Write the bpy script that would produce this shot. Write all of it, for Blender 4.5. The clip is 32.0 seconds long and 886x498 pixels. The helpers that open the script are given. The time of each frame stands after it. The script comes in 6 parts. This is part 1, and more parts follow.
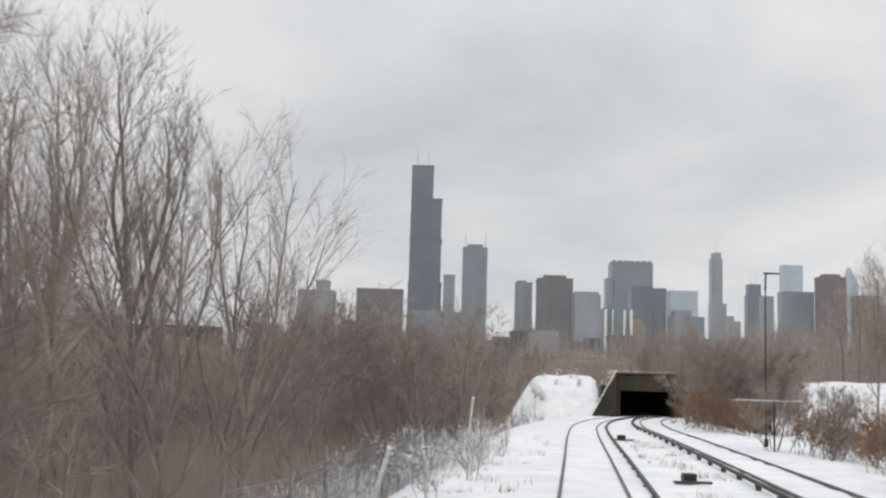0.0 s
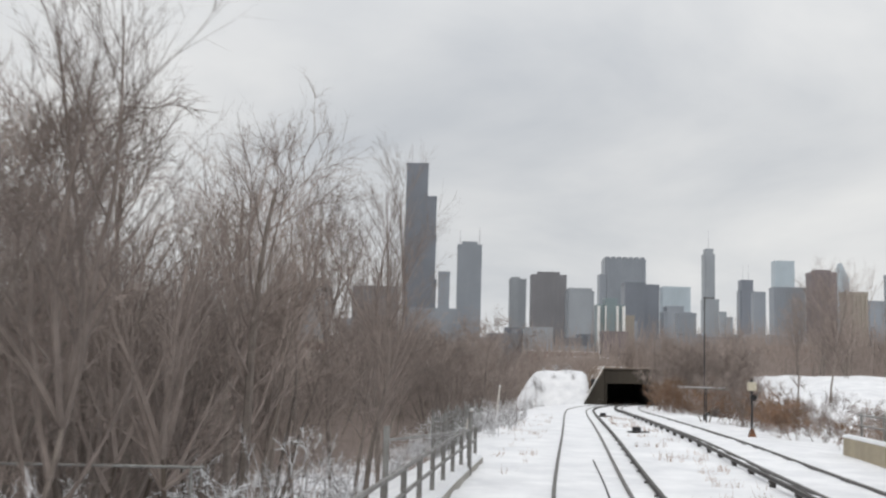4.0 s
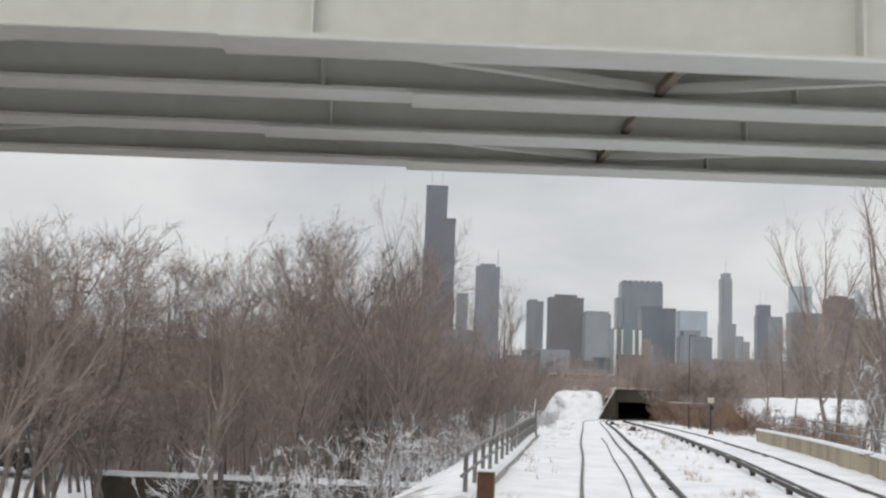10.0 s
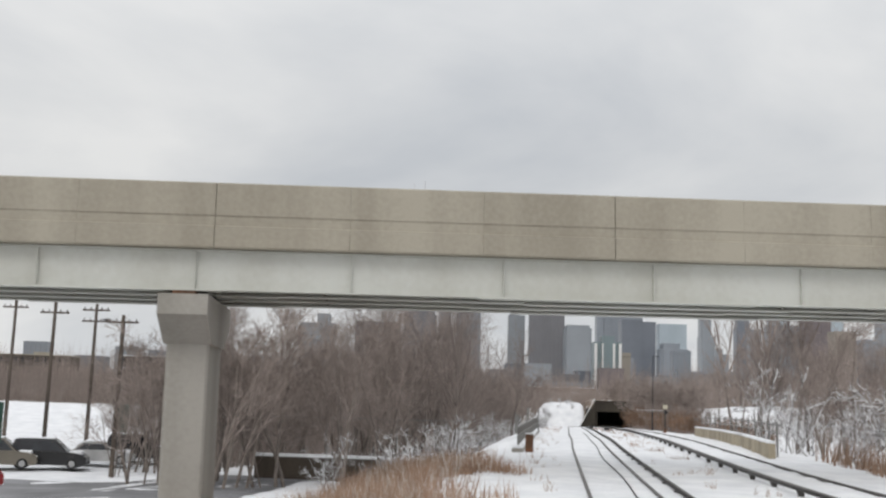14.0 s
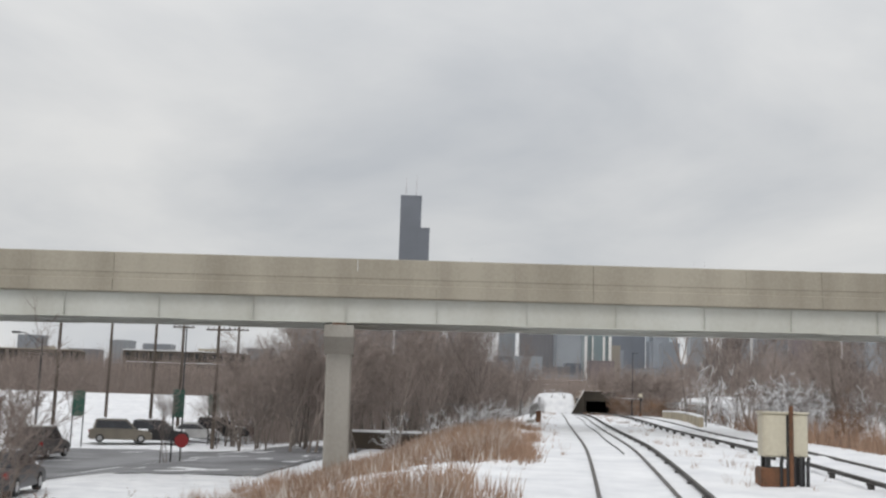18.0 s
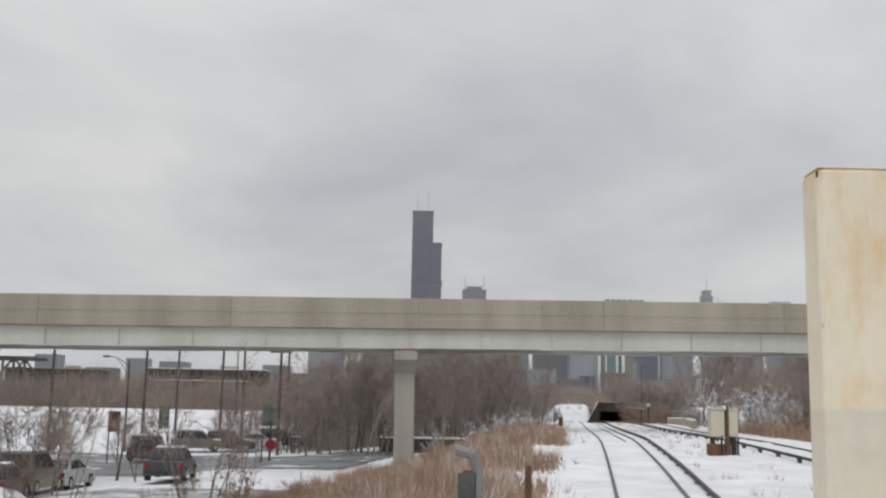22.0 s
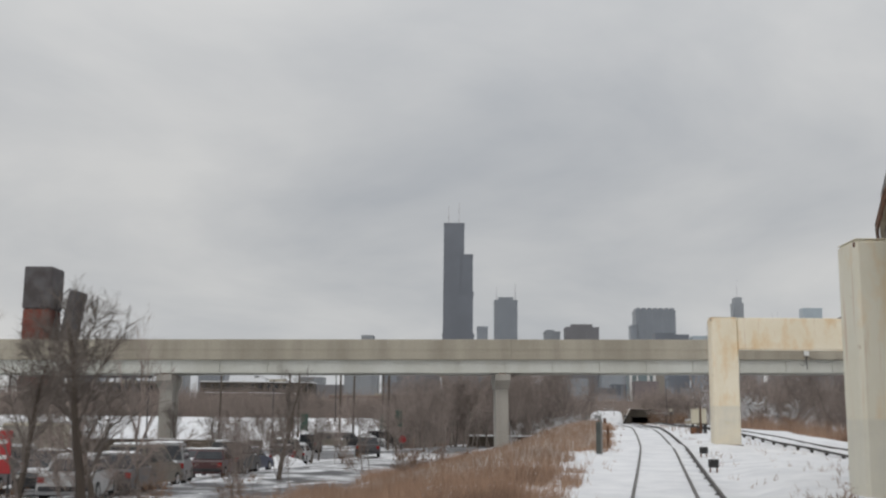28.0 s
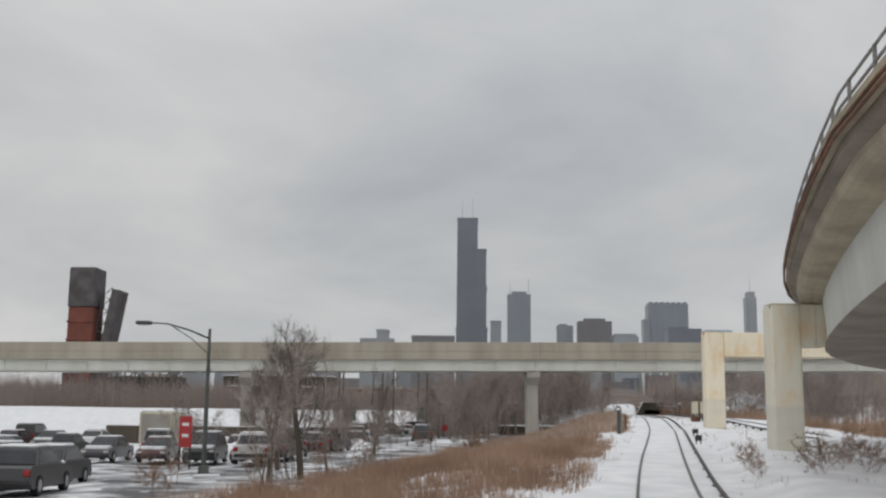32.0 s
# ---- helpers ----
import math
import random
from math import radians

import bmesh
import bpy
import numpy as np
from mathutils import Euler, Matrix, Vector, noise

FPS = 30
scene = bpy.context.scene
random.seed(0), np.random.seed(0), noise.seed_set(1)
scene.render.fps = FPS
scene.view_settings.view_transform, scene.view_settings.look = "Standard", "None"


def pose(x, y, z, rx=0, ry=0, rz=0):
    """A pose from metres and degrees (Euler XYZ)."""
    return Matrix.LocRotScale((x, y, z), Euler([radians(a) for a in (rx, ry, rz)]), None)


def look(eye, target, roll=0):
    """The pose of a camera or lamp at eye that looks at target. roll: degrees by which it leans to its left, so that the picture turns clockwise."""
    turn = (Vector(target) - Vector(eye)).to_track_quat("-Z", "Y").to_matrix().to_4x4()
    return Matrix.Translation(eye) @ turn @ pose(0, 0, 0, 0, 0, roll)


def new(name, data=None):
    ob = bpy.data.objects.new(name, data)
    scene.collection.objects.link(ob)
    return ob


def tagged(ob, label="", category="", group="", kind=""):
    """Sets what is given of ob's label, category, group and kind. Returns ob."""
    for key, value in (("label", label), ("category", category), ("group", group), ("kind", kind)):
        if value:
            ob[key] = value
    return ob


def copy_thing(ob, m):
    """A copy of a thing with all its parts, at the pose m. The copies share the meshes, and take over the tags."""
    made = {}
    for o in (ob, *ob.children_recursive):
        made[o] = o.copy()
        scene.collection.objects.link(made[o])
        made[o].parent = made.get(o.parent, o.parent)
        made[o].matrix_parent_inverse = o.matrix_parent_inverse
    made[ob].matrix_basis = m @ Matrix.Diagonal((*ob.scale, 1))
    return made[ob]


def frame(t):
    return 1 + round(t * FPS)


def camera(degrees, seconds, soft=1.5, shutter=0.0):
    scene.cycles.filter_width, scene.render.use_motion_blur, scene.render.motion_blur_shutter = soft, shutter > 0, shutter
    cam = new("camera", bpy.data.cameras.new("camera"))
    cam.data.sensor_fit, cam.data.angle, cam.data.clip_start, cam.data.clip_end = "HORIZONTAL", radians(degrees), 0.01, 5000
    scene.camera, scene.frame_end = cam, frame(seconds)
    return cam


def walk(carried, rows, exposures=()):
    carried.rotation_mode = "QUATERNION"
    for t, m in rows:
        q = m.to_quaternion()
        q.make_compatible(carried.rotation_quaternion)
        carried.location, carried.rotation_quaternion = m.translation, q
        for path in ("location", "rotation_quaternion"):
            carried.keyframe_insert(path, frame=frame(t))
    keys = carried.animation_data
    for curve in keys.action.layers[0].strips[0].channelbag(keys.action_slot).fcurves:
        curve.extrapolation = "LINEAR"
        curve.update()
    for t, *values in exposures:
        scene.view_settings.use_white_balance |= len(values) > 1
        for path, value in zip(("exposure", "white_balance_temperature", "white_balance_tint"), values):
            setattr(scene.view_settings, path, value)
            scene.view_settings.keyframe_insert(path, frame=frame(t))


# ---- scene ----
# ---------------------------------------------------------------- camera
cam = camera(44.8, 32.0, soft=2.3, shutter=0.5)
PATH = [
    (0, (-0.073, 1.795, 2.814), (-0.072, 3.78, 3.058), 1.7),
    (0.5, (-0.423, -0.758, 2.78), (-0.418, 1.228, 3.014), 2.1),
    (1, (-0.768, -3.289, 2.767), (-0.77, -1.303, 3.005), 2.0),
    (1.5, (-1.081, -5.78, 2.751), (-1.074, -3.793, 2.98), 1.8),
    (2, (-1.333, -8.214, 2.743), (-1.334, -6.231, 3.01), 1.5),
    (2.5, (-1.611, -10.553, 2.711), (-1.602, -8.572, 2.987), 1.7),
    (3, (-1.914, -12.779, 2.675), (-1.901, -10.797, 2.94), 1.8),
    (3.5, (-2.202, -14.881, 2.652), (-2.184, -12.895, 2.887), 1.5),
    (5.5, (-3.322, -22.789, 2.522), (-3.325, -20.804, 2.77), 1.8),
    (6, (-3.53, -24.663, 2.487), (-3.532, -22.677, 2.726), 1.5),
    (6.5, (-3.716, -26.454, 2.437), (-3.719, -24.469, 2.681), 1.2),
    (7, (-3.921, -28.175, 2.38), (-3.928, -26.19, 2.621), 1.6),
    (7.5, (-4.144, -29.828, 2.343), (-4.155, -27.843, 2.586), 2.0),
    (8, (-4.374, -31.459, 2.301), (-4.394, -29.473, 2.542), 2.2),
    (8.5, (-4.594, -33.105, 2.276), (-4.612, -31.121, 2.53), 2.5),
    (9, (-4.826, -34.808, 2.228), (-4.849, -32.825, 2.492), 2.3),
    (9.5, (-5.076, -36.586, 2.171), (-5.1, -34.605, 2.447), 2.1),
    (10, (-5.343, -38.449, 2.099), (-5.363, -36.468, 2.373), 2.3),
    (10.5, (-5.622, -40.431, 2.029), (-5.638, -38.452, 2.318), 2.4),
    (11, (-5.939, -42.594, 1.969), (-5.947, -40.615, 2.254), 2.4),
    (11.5, (-6.303, -45.019, 1.906), (-6.307, -43.04, 2.201), 2.6),
    (12, (-6.676, -47.788, 1.857), (-6.67, -45.81, 2.151), 2.6),
    (12.5, (-7.056, -50.609, 1.793), (-7.058, -48.63, 2.087), 2.2),
    (13, (-7.459, -53.522, 1.721), (-7.46, -51.544, 2.018), 2.2),
    (13.5, (-7.877, -56.422, 1.636), (-7.868, -54.444, 1.929), 2.1),
    (14, (-8.274, -59.232, 1.566), (-8.259, -57.255, 1.867), 1.9),
    (14.5, (-8.702, -62.014, 1.517), (-8.686, -60.037, 1.819), 2.0),
    (15, (-9.153, -64.768, 1.431), (-9.131, -62.794, 1.747), 1.8),
    (15.5, (-9.599, -67.354, 1.367), (-9.573, -65.379, 1.682), 1.6),
    (17.5, (-10.702, -76.77, 1.095), (-10.671, -74.792, 1.39), 2.1),
    (18, (-11.051, -78.665, 1.024), (-11.018, -76.686, 1.312), 1.8),
    (18.5, (-11.333, -80.346, 0.956), (-11.31, -78.369, 1.258), 1.9),
    (19, (-11.567, -81.959, 0.896), (-11.537, -79.981, 1.196), 1.7),
    (19.5, (-11.776, -83.53, 0.854), (-11.749, -81.553, 1.154), 1.5),
    (20, (-11.975, -85.077, 0.811), (-11.947, -83.1, 1.114), 1.4),
    (20.5, (-12.22, -86.668, 0.759), (-12.201, -84.691, 1.061), 1.0),
    (21, (-12.443, -88.365, 0.724), (-12.422, -86.389, 1.029), 0.7),
    (21.5, (-12.724, -90.147, 0.67), (-12.713, -88.172, 0.983), 1.0),
    (22, (-13.053, -92.026, 0.596), (-13.042, -90.051, 0.909), 1.1),
    (22.5, (-13.375, -94.093, 0.544), (-13.36, -92.117, 0.856), 0.9),
    (23, (-13.731, -96.33, 0.476), (-13.726, -94.356, 0.794), 1.0),
    (23.5, (-14.122, -98.71, 0.38), (-14.12, -96.738, 0.711), 1.2),
    (24, (-14.557, -101.257, 0.304), (-14.559, -99.284, 0.634), 1.5),
    (24.5, (-14.998, -103.901, 0.257), (-15.008, -101.929, 0.594), 1.2),
    (25, (-15.452, -106.623, 0.151), (-15.473, -104.652, 0.491), 1.4),
    (25.5, (-15.889, -109.393, 0.06), (-15.913, -107.422, 0.399), 1.1),
    (27.5, (-17.469, -120.705, -0.202), (-17.509, -118.733, 0.131), 0.9),
    (28, (-17.877, -123.386, -0.266), (-17.92, -121.414, 0.064), 0.6),
    (28.5, (-18.293, -125.924, -0.324), (-18.342, -123.952, 0.004), 0.5),
    (29, (-18.673, -128.338, -0.39), (-18.729, -126.366, -0.063), 1.0),
    (29.5, (-19.013, -130.572, -0.461), (-19.072, -128.599, -0.137), 0.9),
    (30, (-19.303, -132.664, -0.514), (-19.358, -130.694, -0.172), 0.7),
    (30.5, (-19.576, -134.536, -0.545), (-19.634, -132.563, -0.224), 1.0),
    (31, (-19.815, -136.183, -0.57), (-19.882, -134.207, -0.266), 1.1),
    (31.5, (-20.021, -137.708, -0.612), (-20.097, -135.734, -0.299), 0.7),
    (32, (-20.226, -139.168, -0.652), (-20.292, -137.194, -0.334), 0.7),
]
walk(cam, [(t, look(eye, target, roll)) for t, eye, target, roll in PATH],
     exposures=[(0, -0.08), (6, -0.08), (10.5, -0.1), (12, -0.22), (13.5, -0.13), (19, -0.24), (25, -0.44), (32, -0.5)])

# ---------------------------------------------------------------- sky and sun
world = bpy.data.worlds.new("overcast_sky")
scene.world = world
world.use_nodes = True
wn, wl = world.node_tree.nodes, world.node_tree.links
wn.clear()
w_out = wn.new("ShaderNodeOutputWorld")
w_bg = wn.new("ShaderNodeBackground")
w_bg.inputs["Strength"].default_value = 1.0
nishita = wn.new("ShaderNodeTexSky")
nishita.sky_type = "NISHITA"
nishita.sun_disc = False
nishita.sun_elevation, nishita.sun_rotation = radians(32), radians(200)
nishita.air_density, nishita.dust_density = 1.0, 4.0
n_dim = wn.new("ShaderNodeMix")
n_dim.data_type, n_dim.blend_type = "RGBA", "MULTIPLY"
n_dim.inputs[0].default_value = 1.0
n_dim.inputs[7].default_value = (0.08, 0.08, 0.08, 1)
wl.new(nishita.outputs[0], n_dim.inputs[6])
w_co = wn.new("ShaderNodeTexCoord")
w_sep = wn.new("ShaderNodeSeparateXYZ")
wl.new(w_co.outputs["Generated"], w_sep.inputs[0])
w_up = wn.new("ShaderNodeMath")
w_up.operation = "MAXIMUM"
w_up.inputs[1].default_value = 0.0
wl.new(w_sep.outputs["Z"], w_up.inputs[0])
# overcast luminance: the zenith is about three times as bright as the horizon
w_grad = wn.new("ShaderNodeMath")
w_grad.operation = "MULTIPLY_ADD"
w_grad.inputs[1].default_value, w_grad.inputs[2].default_value = 0.95, 0.55
wl.new(w_up.outputs[0], w_grad.inputs[0])
# thinner cloud lets a brighter band through low over the horizon
w_inv = wn.new("ShaderNodeMath")
w_inv.operation = "SUBTRACT"
w_inv.inputs[0].default_value = 1.0
wl.new(w_up.outputs[0], w_inv.inputs[1])
w_pow = wn.new("ShaderNodeMath")
w_pow.operation = "POWER"
w_pow.inputs[1].default_value = 8.0
wl.new(w_inv.outputs[0], w_pow.inputs[0])
w_band = wn.new("ShaderNodeMath")
w_band.operation = "MULTIPLY_ADD"
w_band.inputs[1].default_value = 0.44
wl.new(w_pow.outputs[0], w_band.inputs[0])
wl.new(w_grad.outputs[0], w_band.inputs[2])
# cloud sheets seen from below: the direction laid on a flat ceiling
w_ceil = wn.new("ShaderNodeMath")
w_ceil.operation = "ADD"
w_ceil.inputs[1].default_value = 0.30
wl.new(w_up.outputs[0], w_ceil.inputs[0])
w_flat = wn.new("ShaderNodeVectorMath")
w_flat.operation = "DIVIDE"
w_comb = wn.new("ShaderNodeCombineXYZ")
for k in range(3):
    wl.new(w_ceil.outputs[0], w_comb.inputs[k])
wl.new(w_co.outputs["Generated"], w_flat.inputs[0])
wl.new(w_comb.outputs[0], w_flat.inputs[1])
w_noise = wn.new("ShaderNodeTexNoise")
w_noise.inputs["Scale"].default_value = 1.5
w_noise.inputs["Detail"].default_value = 6
w_noise.inputs["Roughness"].default_value = 0.52
w_noise.inputs["Distortion"].default_value = 0.3
wl.new(w_flat.outputs[0], w_noise.inputs["Vector"])
w_ramp = wn.new("ShaderNodeValToRGB")
w_ramp.color_ramp.elements[0].position, w_ramp.color_ramp.elements[1].position = 0.32, 0.70
w_ramp.color_ramp.elements[0].color = (0.74, 0.77, 0.81, 1)
w_ramp.color_ramp.elements[1].color = (1.08, 1.08, 1.07, 1)
wl.new(w_noise.outputs[0], w_ramp.inputs[0])
w_mul = wn.new("ShaderNodeMix")
w_mul.data_type, w_mul.blend_type = "RGBA", "MULTIPLY"
w_mul.inputs[0].default_value = 1.0
wl.new(w_band.outputs[0], w_mul.inputs[6])
wl.new(w_ramp.outputs[0], w_mul.inputs[7])
w_mix = wn.new("ShaderNodeMix")
w_mix.data_type = "RGBA"
w_mix.inputs[0].default_value = 0.93
wl.new(n_dim.outputs[2], w_mix.inputs[6])
wl.new(w_mul.outputs[2], w_mix.inputs[7])
wl.new(w_mix.outputs[2], w_bg.inputs["Color"])
wl.new(w_bg.outputs[0], w_out.inputs["Surface"])

sun_data = bpy.data.lights.new("sun", "SUN")
sun_data.energy, sun_data.angle, sun_data.color = 0.7, radians(25), (1.0, 0.97, 0.93)
sun = new("sun", sun_data)
sun.matrix_world = look((0, 0, 60), (20, 55, 0))

# ---------------------------------------------------------------- materials
def mat(name, col, col2=None, scale=1.0, fine=14.0, rough=0.8, bump=0.15, metal=0.0, streak=False, rnd=0.0, spec=None, amount=0.5):
    """Two tones mixed by coarse stains and fine grain, with relief; streak draws the stains out downwards."""
    m = bpy.data.materials.new(name)
    m.use_nodes = True
    nt = m.node_tree
    n, l = nt.nodes, nt.links
    b = n["Principled BSDF"]
    b.inputs["Roughness"].default_value, b.inputs["Metallic"].default_value = rough, metal
    if spec is not None:
        b.inputs["Specular IOR Level"].default_value = spec
    col2 = col2 or tuple(c * 0.72 for c in col)
    co = n.new("ShaderNodeTexCoord")
    mp = n.new("ShaderNodeMapping")
    mp.inputs["Scale"].default_value = (1, 1, 0.12) if streak else (1, 1, 1)
    l.new(co.outputs["Object"], mp.inputs[0])
    a = n.new("ShaderNodeTexNoise")
    a.inputs["Scale"].default_value, a.inputs["Detail"].default_value = scale, 5
    l.new(mp.outputs[0], a.inputs["Vector"])
    f = n.new("ShaderNodeTexNoise")
    f.inputs["Scale"].default_value, f.inputs["Detail"].default_value = fine, 3
    l.new(co.outputs["Object"], f.inputs["Vector"])
    mx = n.new("ShaderNodeMath")
    mx.operation = "MULTIPLY_ADD"
    mx.inputs[1].default_value = 0.3
    l.new(f.outputs[0], mx.inputs[0])
    l.new(a.outputs[0], mx.inputs[2])
    r = n.new("ShaderNodeValToRGB")
    r.color_ramp.elements[0].position, r.color_ramp.elements[1].position = 0.65 - 0.3 * amount, 0.65 + 0.3 * amount
    r.color_ramp.elements[0].color, r.color_ramp.elements[1].color = (*col2, 1), (*col, 1)
    l.new(mx.outputs[0], r.inputs[0])
    out = r.outputs[0]
    if rnd:
        oi = n.new("ShaderNodeObjectInfo")
        hs = n.new("ShaderNodeHueSaturation")
        mr = n.new("ShaderNodeMapRange")
        mr.inputs["To Min"].default_value, mr.inputs["To Max"].default_value = 1 - rnd, 1 + rnd
        l.new(oi.outputs["Random"], mr.inputs[0])
        l.new(mr.outputs[0], hs.inputs["Value"])
        l.new(out, hs.inputs["Color"])
        out = hs.outputs[0]
    l.new(out, b.inputs["Base Color"])
    if bump:
        bp = n.new("ShaderNodeBump")
        bp.inputs["Strength"].default_value, bp.inputs["Distance"].default_value = bump, 0.05
        l.new(mx.outputs[0], bp.inputs["Height"])
        l.new(bp.outputs[0], b.inputs["Normal"])
    return m


def facade(name, wall, glass, bay, floor, rough=0.5, share=0.55):
    """A wall of window bands for towers that stand a mile or more away."""
    m = mat(name, wall, tuple(c * 0.85 for c in wall), scale=0.02, fine=0.2, rough=rough, bump=0)
    n, l = m.node_tree.nodes, m.node_tree.links
    b = n["Principled BSDF"]
    src = b.inputs["Base Color"].links[0].from_socket
    co = n.new("ShaderNodeTexCoord")
    sp = n.new("ShaderNodeSeparateXYZ")
    l.new(co.outputs["Object"], sp.inputs[0])
    add = n.new("ShaderNodeMath")
    add.operation = "ADD"
    l.new(sp.outputs["X"], add.inputs[0])
    l.new(sp.outputs["Y"], add.inputs[1])
    masks = []
    for sock, size in ((add.outputs[0], bay), (sp.outputs["Z"], floor)):
        d = n.new("ShaderNodeMath")
        d.operation = "DIVIDE"
        d.inputs[1].default_value = size
        l.new(sock, d.inputs[0])
        fr = n.new("ShaderNodeMath")
        fr.operation = "FRACT"
        l.new(d.outputs[0], fr.inputs[0])
        lt = n.new("ShaderNodeMath")
        lt.operation = "LESS_THAN"
        lt.inputs[1].default_value = share
        l.new(fr.outputs[0], lt.inputs[0])
        masks.append(lt)
    both = n.new("ShaderNodeMath")
    both.operation = "MULTIPLY"
    l.new(masks[0].outputs[0], both.inputs[0])
    l.new(masks[1].outputs[0], both.inputs[1])
    mix = n.new("ShaderNodeMix")
    mix.data_type = "RGBA"
    l.new(both.outputs[0], mix.inputs[0])
    l.new(src, mix.inputs[6])
    mix.inputs[7].default_value = (*glass, 1)
    l.new(mix.outputs[2], b.inputs["Base Color"])
    return m


M = {
    "snow": mat("snow", (0.86, 0.87, 0.89), (0.74, 0.75, 0.77), 0.8, 9, 0.75, 0.5, amount=0.7),
    "steel_rail": mat("worn_rail_steel", (0.13, 0.12, 0.115), (0.07, 0.06, 0.05), 2, 30, 0.45, 0.2, 0.6),
    "third_rail": mat("third_rail_steel", (0.10, 0.095, 0.09), (0.05, 0.045, 0.04), 2, 30, 0.6, 0.2, 0.3),
    "insulator": mat("insulator_clay", (0.06, 0.055, 0.05), None, 3, 20, 0.6, 0.2),
    "concrete": mat("weathered_concrete", (0.42, 0.385, 0.315), (0.31, 0.28, 0.225), 0.5, 8, 0.9, 0.25, streak=True),
    "concrete_pier": mat("pier_concrete", (0.40, 0.38, 0.345), (0.30, 0.285, 0.252), 0.5, 8, 0.9, 0.2, streak=True),
    "concrete_tan": mat("tan_concrete", (0.43, 0.37, 0.27), (0.30, 0.26, 0.19), 0.8, 8, 0.9, 0.3, streak=True),
    "girder_paint": mat("pale_girder_paint", (0.62, 0.63, 0.59), (0.52, 0.52, 0.47), 0.35, 6, 0.55, 0.08, streak=True),
    "pole_green": mat("weathered_green_pole_paint", (0.10, 0.11, 0.10), (0.06, 0.065, 0.06), 1.5, 10, 0.6, 0.2),
    "tower_red": mat("red_brown_bridge_steel", (0.22, 0.07, 0.05), (0.14, 0.05, 0.04), 0.2, 3, 0.8, 0.1),
    "girder_under": mat("grey_brown_steel", (0.24, 0.20, 0.16), (0.15, 0.12, 0.09), 0.6, 8, 0.7, 0.1),
    "fence_steel": mat("galvanised_steel", (0.30, 0.30, 0.29), (0.20, 0.19, 0.18), 2, 20, 0.55, 0.1, 0.5),
    "bark": mat("bark", (0.25, 0.215, 0.19), (0.15, 0.126, 0.11), 2.5, 25, 0.95, 0.5, rnd=0.25),
    "twig": mat("bare_twigs", (0.325, 0.272, 0.245), (0.215, 0.177, 0.158), 1.5, 20, 0.95, 0.0, rnd=0.3),
    "twig_red": mat("russet_twigs", (0.27, 0.165, 0.105), (0.16, 0.10, 0.065), 1.5, 20, 0.95, 0.0, rnd=0.3),
    "grass": mat("dead_grass", (0.43, 0.288, 0.204), (0.24, 0.158, 0.112), 0.35, 10, 0.95, 0.0),
    "asphalt": mat("wet_slushy_asphalt", (0.22, 0.22, 0.23), (0.09, 0.09, 0.095), 0.25, 9, 0.55, 0.2),
    "brown_wall": mat("stained_brown_concrete", (0.10, 0.08, 0.062), (0.06, 0.048, 0.038), 0.6, 8, 0.9, 0.25, streak=True),
    "dull_concrete": mat("mossy_dark_concrete", (0.058, 0.048, 0.036), (0.034, 0.028, 0.021), 0.5, 6, 0.9, 0.2, streak=True),
    "rust": mat("rusty_steel", (0.20, 0.09, 0.045), (0.09, 0.05, 0.03), 2, 18, 0.85, 0.3),
    "wood_pole": mat("weathered_pole_wood", (0.13, 0.105, 0.085), (0.07, 0.055, 0.045), 3, 30, 0.9, 0.3, streak=True),
    "dark_metal": mat("dark_metal", (0.055, 0.055, 0.06), (0.03, 0.03, 0.03), 2, 20, 0.5, 0.1, 0.4),
    "cream_box": mat("cream_painted_steel", (0.62, 0.58, 0.46), (0.47, 0.42, 0.32), 1.2, 12, 0.5, 0.1, streak=True),
    "tyre": mat("tyre_rubber", (0.025, 0.025, 0.025), None, 4, 30, 0.85, 0.2),
    "glass": mat("car_window_glass", (0.03, 0.035, 0.04), (0.02, 0.02, 0.025), 2, 20, 0.12, 0.0),
    "chrome": mat("bright_metal", (0.5, 0.5, 0.5), None, 3, 20, 0.3, 0.0, 0.9),
    "red_sign": mat("red_enamel", (0.42, 0.035, 0.04), (0.33, 0.03, 0.03), 1, 10, 0.45, 0.05),
    "white_sign": mat("white_enamel", (0.75, 0.75, 0.73), (0.62, 0.62, 0.6), 1, 10, 0.45, 0.05),
    "green_sign": mat("dark_green_enamel", (0.03, 0.10, 0.075), None, 1, 10, 0.5, 0.05),
    "lamp_glass": mat("lamp_lens", (0.55, 0.55, 0.52), None, 2, 10, 0.2, 0.0),
    "red_lens": mat("red_lens", (0.35, 0.02, 0.02), None, 2, 10, 0.2, 0.0),
    "brick": mat("red_brown_brick", (0.23, 0.13, 0.10), (0.16, 0.09, 0.07), 0.2, 4, 0.9, 0.1),
    "slate_block": mat("slate_grey_cladding", (0.21, 0.225, 0.245), (0.16, 0.17, 0.19), 0.05, 0.6, 0.7, 0.0),
    # tunnel shade put into a colour: near-black for the underpass interior
    "black": mat("tunnel_shade_black", (0.02, 0.02, 0.022), (0.012, 0.012, 0.013), 1, 8, 0.9, 0.1),
}

